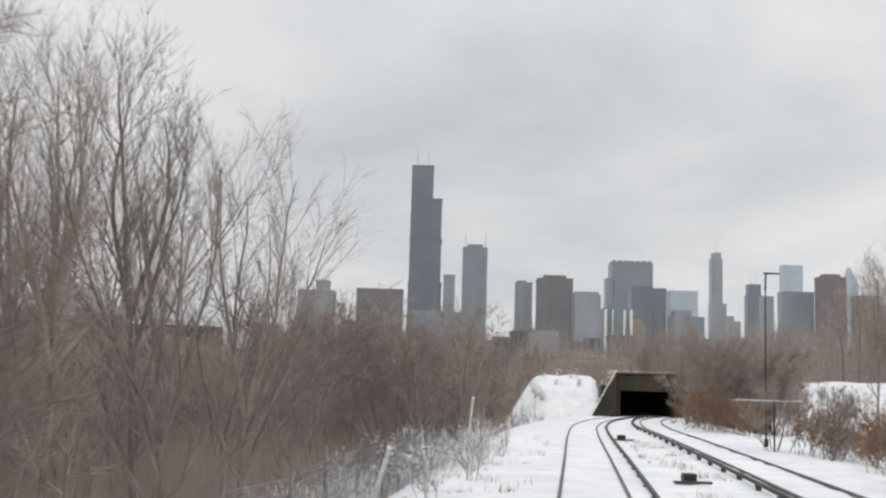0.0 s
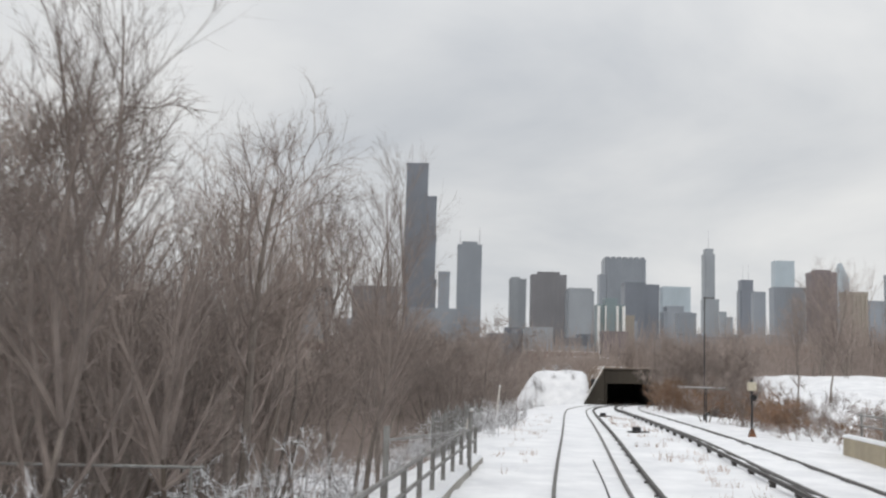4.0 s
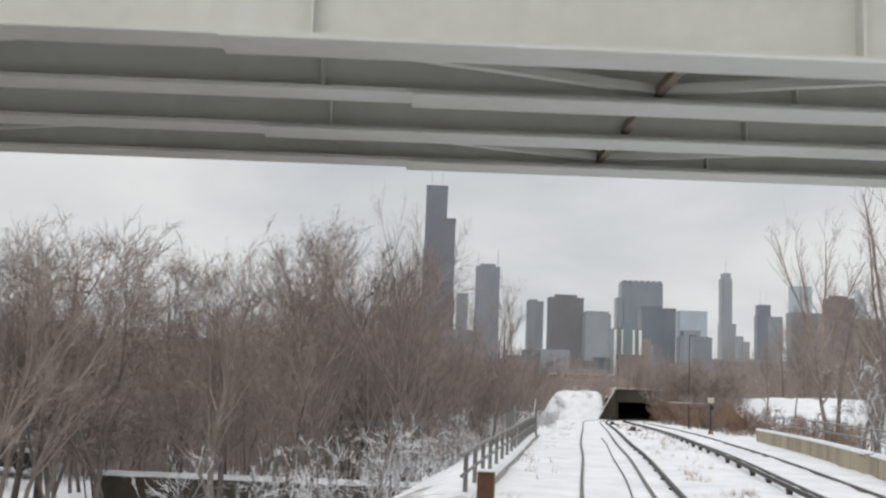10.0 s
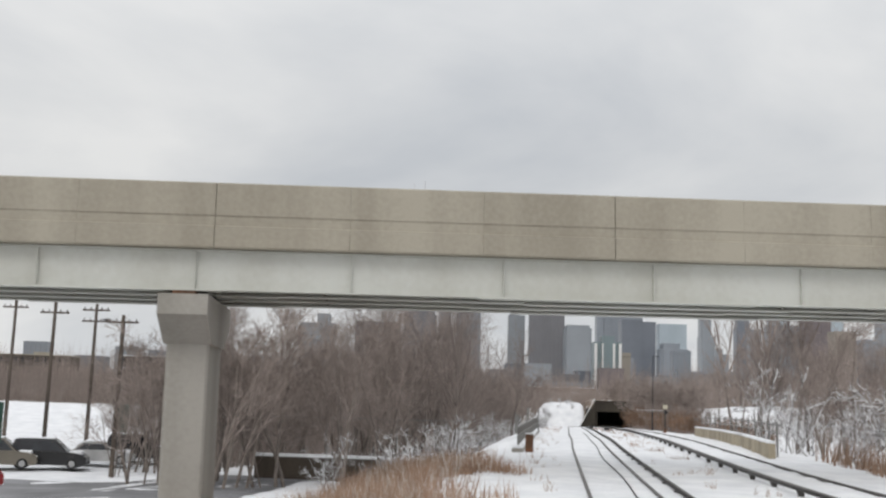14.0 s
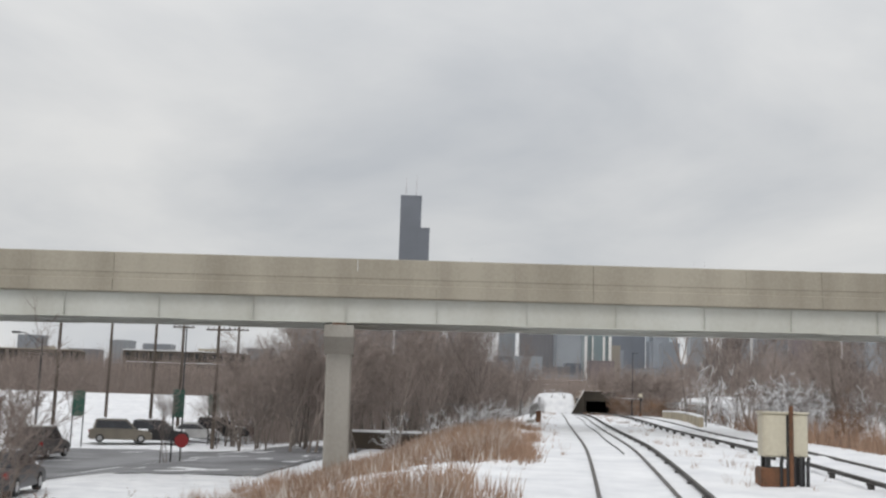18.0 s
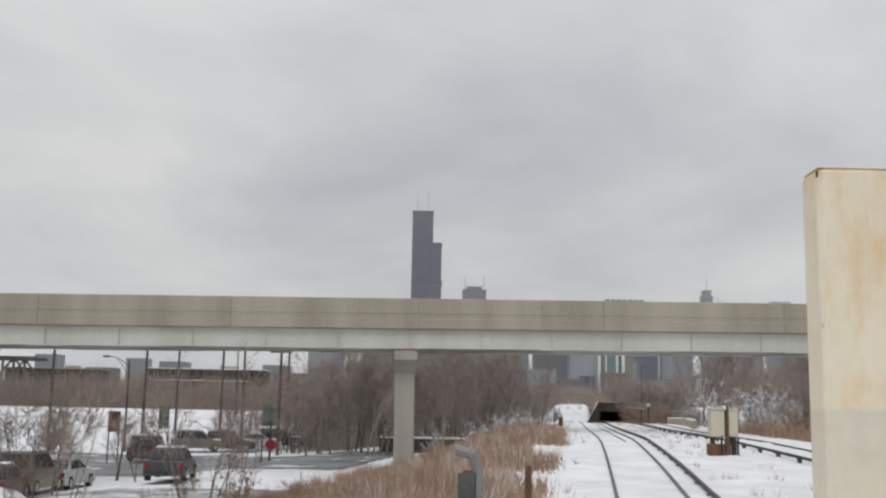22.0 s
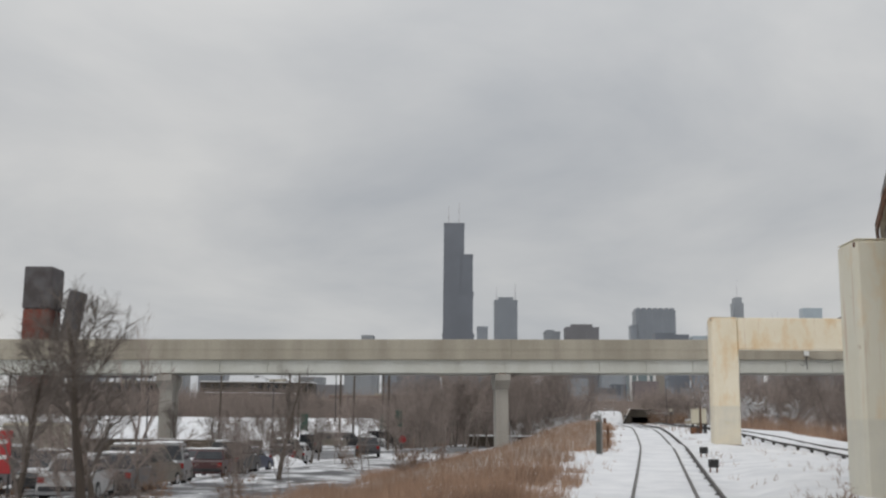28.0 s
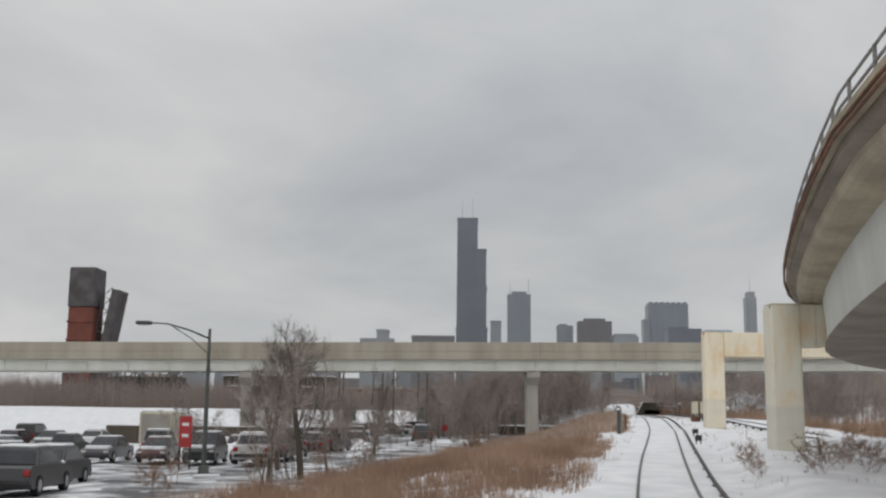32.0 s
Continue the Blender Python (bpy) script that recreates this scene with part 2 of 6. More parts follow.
# snow over earth: bare brown ground shows through in patches on the banks
def ground_mat():
    m = mat("snowy_ground", (0.87, 0.875, 0.89), (0.69, 0.70, 0.725), 0.9, 6, 0.78, 0.9, amount=0.7)
    n, l = m.node_tree.nodes, m.node_tree.links
    b = n["Principled BSDF"]
    src = b.inputs["Base Color"].links[0].from_socket
    at = n.new("ShaderNodeAttribute")
    at.attribute_name = "earth"
    co = n.new("ShaderNodeTexCoord")
    no = n.new("ShaderNodeTexNoise")
    no.inputs["Scale"].default_value, no.inputs["Detail"].default_value, no.inputs["Roughness"].default_value = 1.3, 7, 0.7
    l.new(co.outputs["Object"], no.inputs["Vector"])
    ad = n.new("ShaderNodeMath")
    ad.operation = "ADD"
    l.new(at.outputs["Fac"], ad.inputs[0])
    l.new(no.outputs[0], ad.inputs[1])
    mr = n.new("ShaderNodeMapRange")
    mr.inputs["From Min"].default_value, mr.inputs["From Max"].default_value = 0.93, 1.12
    l.new(ad.outputs[0], mr.inputs[0])
    mix = n.new("ShaderNodeMix")
    mix.data_type = "RGBA"
    l.new(mr.outputs[0], mix.inputs[0])
    l.new(src, mix.inputs[6])
    mix.inputs[7].default_value = (0.17, 0.115, 0.075, 1)
    l.new(mix.outputs[2], b.inputs["Base Color"])
    return m


M["ground"] = ground_mat()


# white paint over steel, rust bleeding from the top edges, a greyer fresh coat below
def bent_mat(name, col, col2, coat, top, share):
    """Old cream paint: soft ochre stains, rust runs that start under the top edge, a greyer lower coat."""
    m = mat(name, col, col2, 0.9, 7, 0.6, 0.12, amount=0.9)
    n, l = m.node_tree.nodes, m.node_tree.links
    b = n["Principled BSDF"]
    src = b.inputs["Base Color"].links[0].from_socket
    co = n.new("ShaderNodeTexCoord")
    sp = n.new("ShaderNodeSeparateXYZ")
    l.new(co.outputs["Object"], sp.inputs[0])

    def noise_mask(scale, size, lo, hi, most, detail=6, shift=0.0):
        mp = n.new("ShaderNodeMapping")
        mp.inputs["Scale"].default_value = scale
        mp.inputs["Location"].default_value = (shift, shift, shift)
        l.new(co.outputs["Object"], mp.inputs[0])
        no = n.new("ShaderNodeTexNoise")
        no.inputs["Scale"].default_value, no.inputs["Detail"].default_value, no.inputs["Roughness"].default_value = size, detail, 0.6
        l.new(mp.outputs[0], no.inputs["Vector"])
        mr = n.new("ShaderNodeMapRange")
        mr.inputs["From Min"].default_value, mr.inputs["From Max"].default_value = lo, hi
        mr.inputs["To Max"].default_value = most
        l.new(no.outputs[0], mr.inputs[0])
        return mr.outputs[0]

    def over(base, mask, colour):
        mix = n.new("ShaderNodeMix")
        mix.data_type = "RGBA"
        l.new(mask, mix.inputs[0])
        l.new(base, mix.inputs[6])
        mix.inputs[7].default_value = (*colour, 1)
        return mix.outputs[2]

    def times(a_, b_):
        q = n.new("ShaderNodeMath")
        q.operation = "MULTIPLY"
        l.new(a_, q.inputs[0])
        l.new(b_, q.inputs[1])
        return q.outputs[0]

    high = n.new("ShaderNodeMapRange")
    high.inputs["From Min"].default_value, high.inputs["From Max"].default_value = top - 3.2, top
    l.new(sp.outputs["Z"], high.inputs[0])
    cut = n.new("ShaderNodeMapRange")
    cut.inputs["From Min"].default_value, cut.inputs["From Max"].default_value = 1.70, 1.78
    l.new(sp.outputs["Z"], cut.inputs[0])
    out = over(src, noise_mask((1, 1, 0.55), 1.1, 0.50, 0.72, 0.75 * share, 5), (0.72, 0.47, 0.20))
    out = over(out, times(noise_mask((2.4, 2.4, 0.16), 1.6, 0.60, 0.74, 0.75 * share, 6, 3.0), high.outputs[0]), (0.45, 0.19, 0.05))
    out = over(out, noise_mask((1, 1, 0.5), 5.0, 0.67, 0.74, 0.45 * share, 5, 9.0), (0.30, 0.16, 0.08))
    low = over(src, noise_mask((0.3, 0.3, 0.3), 2.0, 0.3, 0.7, 0.9), coat)
    low = over(low, noise_mask((1, 1, 1), 1.4, 0.62, 0.72, 0.5, 4, 5.0), (0.62, 0.54, 0.22))
    mix = n.new("ShaderNodeMix")
    mix.data_type = "RGBA"
    l.new(cut.outputs[0], mix.inputs[0])
    l.new(low, mix.inputs[6])
    l.new(out, mix.inputs[7])
    l.new(mix.outputs[2], b.inputs["Base Color"])
    return m




def snowy_twig():
    """Bark below, settled snow on whatever faces up."""
    m = mat("snow_laden_bark", (0.13, 0.105, 0.09), (0.07, 0.055, 0.05), 3, 20, 0.9, 0.2)
    n, l = m.node_tree.nodes, m.node_tree.links
    b = n["Principled BSDF"]
    src = b.inputs["Base Color"].links[0].from_socket
    ge_ = n.new("ShaderNodeNewGeometry")
    sp = n.new("ShaderNodeSeparateXYZ")
    l.new(ge_.outputs["True Normal"], sp.inputs[0])
    mr = n.new("ShaderNodeMapRange")
    mr.inputs["From Min"].default_value, mr.inputs["From Max"].default_value = -0.3, 0.3
    l.new(sp.outputs["Z"], mr.inputs[0])
    mix = n.new("ShaderNodeMix")
    mix.data_type = "RGBA"
    l.new(mr.outputs[0], mix.inputs[0])
    l.new(src, mix.inputs[6])
    mix.inputs[7].default_value = (0.82, 0.83, 0.85, 1)
    l.new(mix.outputs[2], b.inputs["Base Color"])
    return m


M["snowy_twig"] = snowy_twig()
M["frosted_grass"] = mat("frosted_dead_grass", (0.70, 0.66, 0.62), (0.50, 0.42, 0.35), 0.8, 12, 0.95, 0.0)
M["snowy_stake"] = mat("weathered_pale_timber", (0.66, 0.63, 0.58), (0.45, 0.42, 0.38), 6, 40, 0.85, 0.2)
M["bent"] = bent_mat("rust_stained_cream_paint", (0.88, 0.81, 0.66), (0.80, 0.70, 0.52), (0.60, 0.58, 0.51), 5.7, 1.0)
M["bent_low"] = bent_mat("pale_cream_paint", (0.76, 0.73, 0.62), (0.70, 0.66, 0.53), (0.56, 0.55, 0.49), 3.6, 0.95)


# ---------------------------------------------------------------- mesh tools
class Build:
    """Collects vertices and faces of one mesh."""

    def __init__(self):
        self.v, self.f = [], []

    def add(self, verts, faces):
        k = len(self.v)
        self.v += [tuple(p) for p in verts]
        self.f += [tuple(i + k for i in q) for q in faces]
        return self

    def box(self, x0, y0, z0, x1, y1, z1, bevel=0.0, m=None):
        c = bevel
        if c <= 0:
            vs = [(x, y, z) for z in (z0, z1) for x, y in ((x0, y0), (x1, y0), (x1, y1), (x0, y1))]
            fs = [(3, 2, 1, 0), (4, 5, 6, 7)] + [(i, (i + 1) % 4, (i + 1) % 4 + 4, i + 4) for i in range(4)]
        else:
            ring = [(x0 + c, y0), (x1 - c, y0), (x1, y0 + c), (x1, y1 - c), (x1 - c, y1), (x0 + c, y1), (x0, y1 - c), (x0, y0 + c)]
            cx, cy = (x0 + x1) / 2, (y0 + y1) / 2
            sx, sy = 1 - 2 * c / max(x1 - x0, 1e-6), 1 - 2 * c / max(y1 - y0, 1e-6)
            small = [(cx + (x - cx) * sx, cy + (y - cy) * sy) for x, y in ring]
            vs = [(*p, z0) for p in small] + [(*p, z0 + c) for p in ring] + [(*p, z1 - c) for p in ring] + [(*p, z1) for p in small]
            fs = [tuple(range(7, -1, -1)), tuple(range(24, 32))]
            fs += [(k * 8 + i, k * 8 + (i + 1) % 8, k * 8 + 8 + (i + 1) % 8, k * 8 + 8 + i) for k in range(3) for i in range(8)]
        if m is not None:
            vs = [m @ Vector(p) for p in vs]
        return self.add(vs, fs)

    def tube(self, pts, radii, n=6, cap=True):
        pts = [Vector(p) for p in pts]
        rings, k0 = [], len(self.v)
        side = None
        for i, p in enumerate(pts):
            d = (pts[min(i + 1, len(pts) - 1)] - pts[max(i - 1, 0)]).normalized()
            if side is None:
                side = d.orthogonal().normalized()
            side = (side - d * side.dot(d)).normalized()
            up = d.cross(side)
            r = radii[i] if hasattr(radii, "__len__") else radii
            for j in range(n):
                a = 2 * math.pi * j / n
                self.v.append(tuple(p + (side * math.cos(a) + up * math.sin(a)) * r))
        for i in range(len(pts) - 1):
            for j in range(n):
                a, b = k0 + i * n + j, k0 + i * n + (j + 1) % n
                self.f.append((a, b, b + n, a + n))
        if cap:
            self.f.append(tuple(k0 + j for j in range(n - 1, -1, -1)))
            self.f.append(tuple(k0 + (len(pts) - 1) * n + j for j in range(n)))
        return self

    def sweep(self, path, profile, closed=True):
        """A section (u to the right of the way, w up) drawn along a path of points in plan and height."""
        k0, n = len(self.v), len(profile)
        for i, p in enumerate(path):
            a, b = Vector(path[max(i - 1, 0)]), Vector(path[min(i + 1, len(path) - 1)])
            d = (b - a).normalized()
            r = Vector((d.y, -d.x, 0)).normalized()
            for u, w in profile:
                self.v.append((p[0] + r.x * u, p[1] + r.y * u, p[2] + w))
        m = n if closed else n - 1
        for i in range(len(path) - 1):
            for j in range(m):
                a, b = k0 + i * n + j, k0 + i * n + (j + 1) % n
                self.f.append((a, a + n, b + n, b))
        if closed:
            self.f.append(tuple(k0 + j for j in range(n)))
            self.f.append(tuple(k0 + (len(path) - 1) * n + j for j in range(n - 1, -1, -1)))
        return self

    def mesh(self, name, material, smooth=False):
        me = bpy.data.meshes.new(name)
        me.from_pydata(self.v, [], self.f)
        me.materials.append(material)
        if smooth:
            me.polygons.foreach_set("use_smooth", [True] * len(me.polygons))
        me.update()
        return me


def part(name, b, material, parent, label="", smooth=False):
    me = b if isinstance(b, bpy.types.Mesh) else b.mesh(name, material, smooth)
    ob = new(name, me)
    ob.parent = parent
    return tagged(ob, label)


def thing(name, m, label, category, group="", kind=""):
    ob = new(name)
    ob.empty_display_size = 0.2
    ob.matrix_world = m
    return tagged(ob, label, category, group, kind)


def solid(name, b, material, label, category, group="", kind="", smooth=False, m=None):
    ob = new(name, b.mesh(name, material, smooth))
    if m is not None:
        ob.matrix_world = m
    return tagged(ob, label, category, group, kind)


def curve1(*knots):
    """A smooth function through (where, value) knots, straight beyond the ends."""
    ks = sorted(knots)
    xs, ys = [k[0] for k in ks], [k[1] for k in ks]
    sl = []
    for i in range(len(ks)):
        a, b = max(i - 1, 0), min(i + 1, len(ks) - 1)
        sl.append((ys[b] - ys[a]) / (xs[b] - xs[a]))

    def f(x):
        if x <= xs[0]:
            return ys[0] + sl[0] * (x - xs[0])
        if x >= xs[-1]:
            return ys[-1] + sl[-1] * (x - xs[-1])
        i = max(k for k in range(len(xs) - 1) if xs[k] <= x)
        h = xs[i + 1] - xs[i]
        t = (x - xs[i]) / h
        return ((2 * t**3 - 3 * t**2 + 1) * ys[i] + (t**3 - 2 * t**2 + t) * h * sl[i]
                + (3 * t**2 - 2 * t**3) * ys[i + 1] + (t**3 - t**2) * h * sl[i + 1])
    return f


def lerp(a, b, t):
    return a + (b - a) * max(0.0, min(1.0, t))


# ---------------------------------------------------------------- lines of the two tracks
# left running rail of the near track, its height, and the conductor rail of the far track
rail_x = curve1((-200, -29.55), (-139, -20.189), (-125, -18.175), (-112.4, -16.326), (-102, -14.666), (-90, -12.631), (-74, -9.961), (-62, -8.217), (-50.7, -6.65), (-45.2, -5.95), (-30.5, -4.22), (-16.5, -2.6), (-5, -1.15), (4.8, -0.02), (23.7, 2.4), (34.8, 3.8), (54, 6.22), (68, 8.3), (82, 11.4), (95, 15.6), (108, 21.5))
rail_z = curve1((-200, -3.85), (-139, -2.861), (-125, -2.555), (-112.4, -2.194), (-102, -1.784), (-90, -1.439), (-78, -1.057), (-70, -0.84), (-62, -0.533), (-50.7, -0.2), (-45, -0.05), (-30, 0.14), (-16, 0.36), (-5, 0.5), (5, 0.57), (24, 0.6), (60, 0.5), (95, 0.3), (108, 0.2))
far_x = curve1((-200, 3.6), (-150, -4.0), (-115, -4.98), (-92, -4.5), (-74, -3.05), (-54, -1.6), (-42, -0.75), (-30, 0.35), (-15, 2.05), (-3.8, 3.5), (10, 5.2), (22, 6.75), (34, 8.1), (50, 9.85), (66, 11.6), (82, 14.5), (95, 18.4), (108, 24.2))
GAUGE = 1.435


def flat_left(y):
    return lerp(-3.3, -2.25, (y + 130) / 110)


def smooth01(a, b, x):
    t = max(0.0, min(1.0, (x - a) / (b - a)))
    return t * t * (3 - 2 * t)


def ground_z(x, y):
    yc = max(-220.0, min(106.0, y))
    u = x - rail_x(yc)
    zr = rail_z(yc)
    bed = zr - 0.04
    e2 = far_x(yc) - rail_x(yc) + 3.6
    low_l, low_r = flat_left(yc), lerp(-1.9, -0.6, (yc + 60) / 60)
    # the street that passes under the tracks is cut deeper on the open side
    z = bed
    if u < -2.4:
        run = 9.5 if yc < -24 else 6.0
        z = bed + (low_l - bed) * smooth01(2.4, 2.4 + run, -u)
        z -= 0.6 * smooth01(19, 26, -u)
        z += 0.22 * noise.noise(Vector((x * 0.35, y * 0.35, 3))) * smooth01(2.4, 5, -u) * (1 - smooth01(11, 14, -u))
    elif u > e2:
        z = bed + (low_r - bed) * smooth01(e2, e2 + 9, u)
        z += 0.25 * noise.noise(Vector((x * 0.3, y * 0.3, 7))) * smooth01(e2, e2 + 3, u)
    elif u > 2.6:
        z += 0.32 * smooth01(-78, -98, y) * smooth01(2.6, 4.0, u)
        z += 0.07 * noise.noise(Vector((x * 1.1, y * 0.8, 1))) + 0.03 * noise.noise(Vector((x * 3.1, y * 2.6, 4)))
    if 0.12 < u < GAUGE - 0.12:
        z += 0.015 * noise.noise(Vector((x * 2.1, y * 0.7, 5))) - 0.02
    if u < 0:
        z += (0.03 + 0.09 * smooth01(0.9, 2.2, -u)) * noise.noise(Vector((x * 1.6, y * 1.2, 2)))
    # snow banked round the bent footings, and the embankment over the underpass
    z += 0.1 * math.exp(-((x + 10.2) / 2.0) ** 2 - ((y + 102.5) / 3.0) ** 2) + 0.22 * math.exp(-((x + 6.4) / 1.8) ** 2 - ((y + 74.2) / 2.5) ** 2)
    z += 4.4 * math.exp(-((y - 117) / 9) ** 2) * smooth01(15.0, 17.5, x) * (1 - smooth01(25, 36, x))
    # snow drift beside the cutting ahead
    top = 3.65 + 0.25 * noise.noise(Vector((x * 0.5, y * 0.5, 8)))
    z += (top - z) * smooth01(95, 99.5, y) * (1 - smooth01(110, 118, y)) * smooth01(3.5, 10.0, x) ** 2 * (1 - smooth01(13.9, 15.0, x))
    # snowy slope behind the street on the open side
    z += 4.1 * smooth01(4, 58, y) * smooth01(25, 32, -x)
    # rising snowfield beyond the second track
    edge_x = lerp(18, 29, (y - 62) / 30)
    z += 4.3 * smooth01(42, 88, y) * smooth01(edge_x, edge_x + 8, x) * (1 - smooth01(70, 110, x)) * (1 - smooth01(150, 190, y))
    far = smooth01(130, 400, math.hypot(x, y))
    return z * (1 - far) + (-3.0) * far


def earth_share(x, y):
    """How much bare earth the snow leaves: on the grassy bank and in the thickets."""
    yc = max(-220.0, min(106.0, y))
    u = x - rail_x(yc)
    e2 = far_x(yc) - rail_x(yc) + 3.6
    if 4 < x <= 14 and 84 < y < 116:
        return 0.08
    if 14 < x < 27 and 95.5 < y < 126:
        return 0.62
    if (x < -26 and -6 < y < 60) or (x > 19 and 52 < y < 175):
        return 0.06
    if x < -26 and y >= 60:
        return 0.55
    if u < -2.2:
        bank = smooth01(2.4, 4.2, -u) * (1 - smooth01(11.0, 12.5, -u))
        if -34 < yc < -13:
            return 0.30 + 0.34 * bank
        return 0.26 + 0.22 * bank if yc < -20 else 0.22 + 0.05 * bank
    if u > e2:
        return 0.38 * smooth01(e2, e2 + 4, u) + 0.02
    return 0.12


def spaced(lo, hi, inner_lo, inner_hi, step, grow):
    out = []
    p = inner_lo
    while p <= inner_hi:
        out.append(p)
        p += step
    s, p = step, inner_lo
    while p > lo:
        s *= grow
        p -= s
        out.append(max(p, lo))
    s, p = step, inner_hi
    while p < hi:
        s *= grow
        p += s
        out.append(min(p, hi))
    return sorted(set(round(v, 3) for v in out))


gx = spaced(-4600, 4600, -16, 16, 0.4, 1.13)
gy = spaced(-4600, 4600, -150, 110, 1.0, 1.16)
gv, ge = [], []
for y in gy:
    base = rail_x(max(-220.0, min(106.0, y)))
    for u in gx:
        x = base + u
        gv.append((x, y, ground_z(x, y)))
        ge.append(earth_share(x, y))
nx = len(gx)
gf = [(j * nx + i, j * nx + i + 1, (j + 1) * nx + i + 1, (j + 1) * nx + i) for j in range(len(gy) - 1) for i in range(nx - 1)]
gme = bpy.data.meshes.new("ground")
gme.from_pydata(gv, [], gf)
gme.materials.append(M["ground"])
gat = gme.attributes.new("earth", "FLOAT", "POINT")
gat.data.foreach_set("value", ge)
gme.polygons.foreach_set("use_smooth", [True] * len(gme.polygons))
tagged(new("ground", gme), "snow-covered ground with bare brown patches on the banks", "ground", kind="structure")

# ---------------------------------------------------------------- railway tracks
def rail_section(h=0.16, head=0.036, foot=0.068):
    return [(-foot, -h), (foot, -h), (foot, -h + 0.02), (0.012, -h + 0.045), (0.012, -0.045), (head, -0.035), (head, -0.006), (head - 0.008, 0), (-head + 0.008, 0), (-head, -0.006), (-head, -0.035), (-0.012, -0.045), (-0.012, -h + 0.045), (-foot, -h + 0.02)]


steps = [-170 + 1.5 * k for k in range(185)]


def track(label, line, lift, third_u, side, spacing, post, hw):
    root = thing("railway_track", Matrix.Identity(4), label, "railway track", "railway tracks")
    for off in (0.0, GAUGE):
        part("running_rail", Build().sweep([(line(y) + off, y, rail_z(y) + lift) for y in steps], rail_section()), M["steel_rail"], root)
    path = [(line(y) + third_u, y, rail_z(y) + lift + (0.07 if side > 0 else 0.12)) for y in steps]
    cond = part("conductor_rail", Build().sweep(path, [(-0.04, -0.08), (0.04, -0.08), (0.04, -0.065), (0.015, -0.055), (0.015, -0.03), (0.036, -0.022), (0.036, 0), (-0.036, 0), (-0.036, -0.022), (-0.015, -0.03), (-0.015, -0.055), (-0.04, -0.065)]), M["third_rail"], root, "dark steel conductor rail")
    chair = Build().box(-hw, -hw * 1.2, -post, hw, hw * 1.2, -0.02, 0.01)
    chair.box(-hw * 1.5, -hw * 1.6, -post - 0.05, hw * 1.5, hw * 1.6, -post + 0.03, 0.015)
    chair.box(-0.085, -0.07, -0.04, 0.085, 0.07, 0.0, 0.01)
    me = chair.mesh("insulator_chair", M["insulator"])
    y = -150.0
    while y < 92:
        o = part("insulator_chair", me, None, cond)
        o.location = (line(y) + third_u, y, rail_z(y) + lift + (0.0 if side > 0 else 0.05) - 0.005)
        y += spacing
    return root


near_track = track("near snow-filled railway track with a side conductor rail", rail_x, 0.0, GAUGE + 0.53, 1, 2.6, 0.16, 0.06)
far_line = lambda y: far_x(y) + 0.53
far_track = track("second snowy railway track with raised conductor rail", far_line, 0.03, -0.53, -1, 2.6, 0.22, 0.055)

lead = Build().tube([(rail_x(y) + 0.98 + 0.05 * math.sin(y * 0.35), y, ground_z(rail_x(y) + 0.98, y) + 0.02) for y in range(-48, 14, 2)], 0.018, 5)
solid("track_cable", lead, M["dark_metal"], "thin dark cable lying in the snow between rails", "cable")


def plate_block(x, y, turn):
    z = ground_z(x, y)
    r = thing("rail_lubricator", pose(x, y, z, 0, 0, turn), "dark metal track box with a flat plate in the snow", "track box", "track boxes")
    part("plate", Build().box(-0.45, -0.09, 0.02, 0.45, 0.09, 0.08, 0.015), M["dark_metal"], r)
    part("housing", Build().box(-0.16, 0.18, 0.0, 0.16, 0.5, 0.24, 0.03), M["dark_metal"], r)


plate_block(rail_x(27.6) + 3.1, 27.6, 2)
plate_block(rail_x(48.4) + 2.4, 48.4, 2)


def junction_box(x, y):
    z = ground_z(x, y)
    r = thing("junction_box", pose(x, y, z, 0, 0, -9), "dark junction box on short legs beside the conductor rail", "track box", "track boxes")
    part("box", Build().box(-0.15, -0.14, 0.14, 0.15, 0.14, 0.36, 0.02), M["dark_metal"], r)
    part("lid", Build().box(-0.16, -0.15, 0.355, 0.16, 0.15, 0.385, 0.01), M["dark_metal"], r)
    for sx in (-0.1, 0.1):
        part("leg", Build().box(sx - 0.02, -0.09, -0.1, sx + 0.02, 0.09, 0.15, 0.005), M["rust"], r)


junction_box(rail_x(-90) + 2.3, -90.0)
junction_box(rail_x(-82) + 2.4, -82.0)


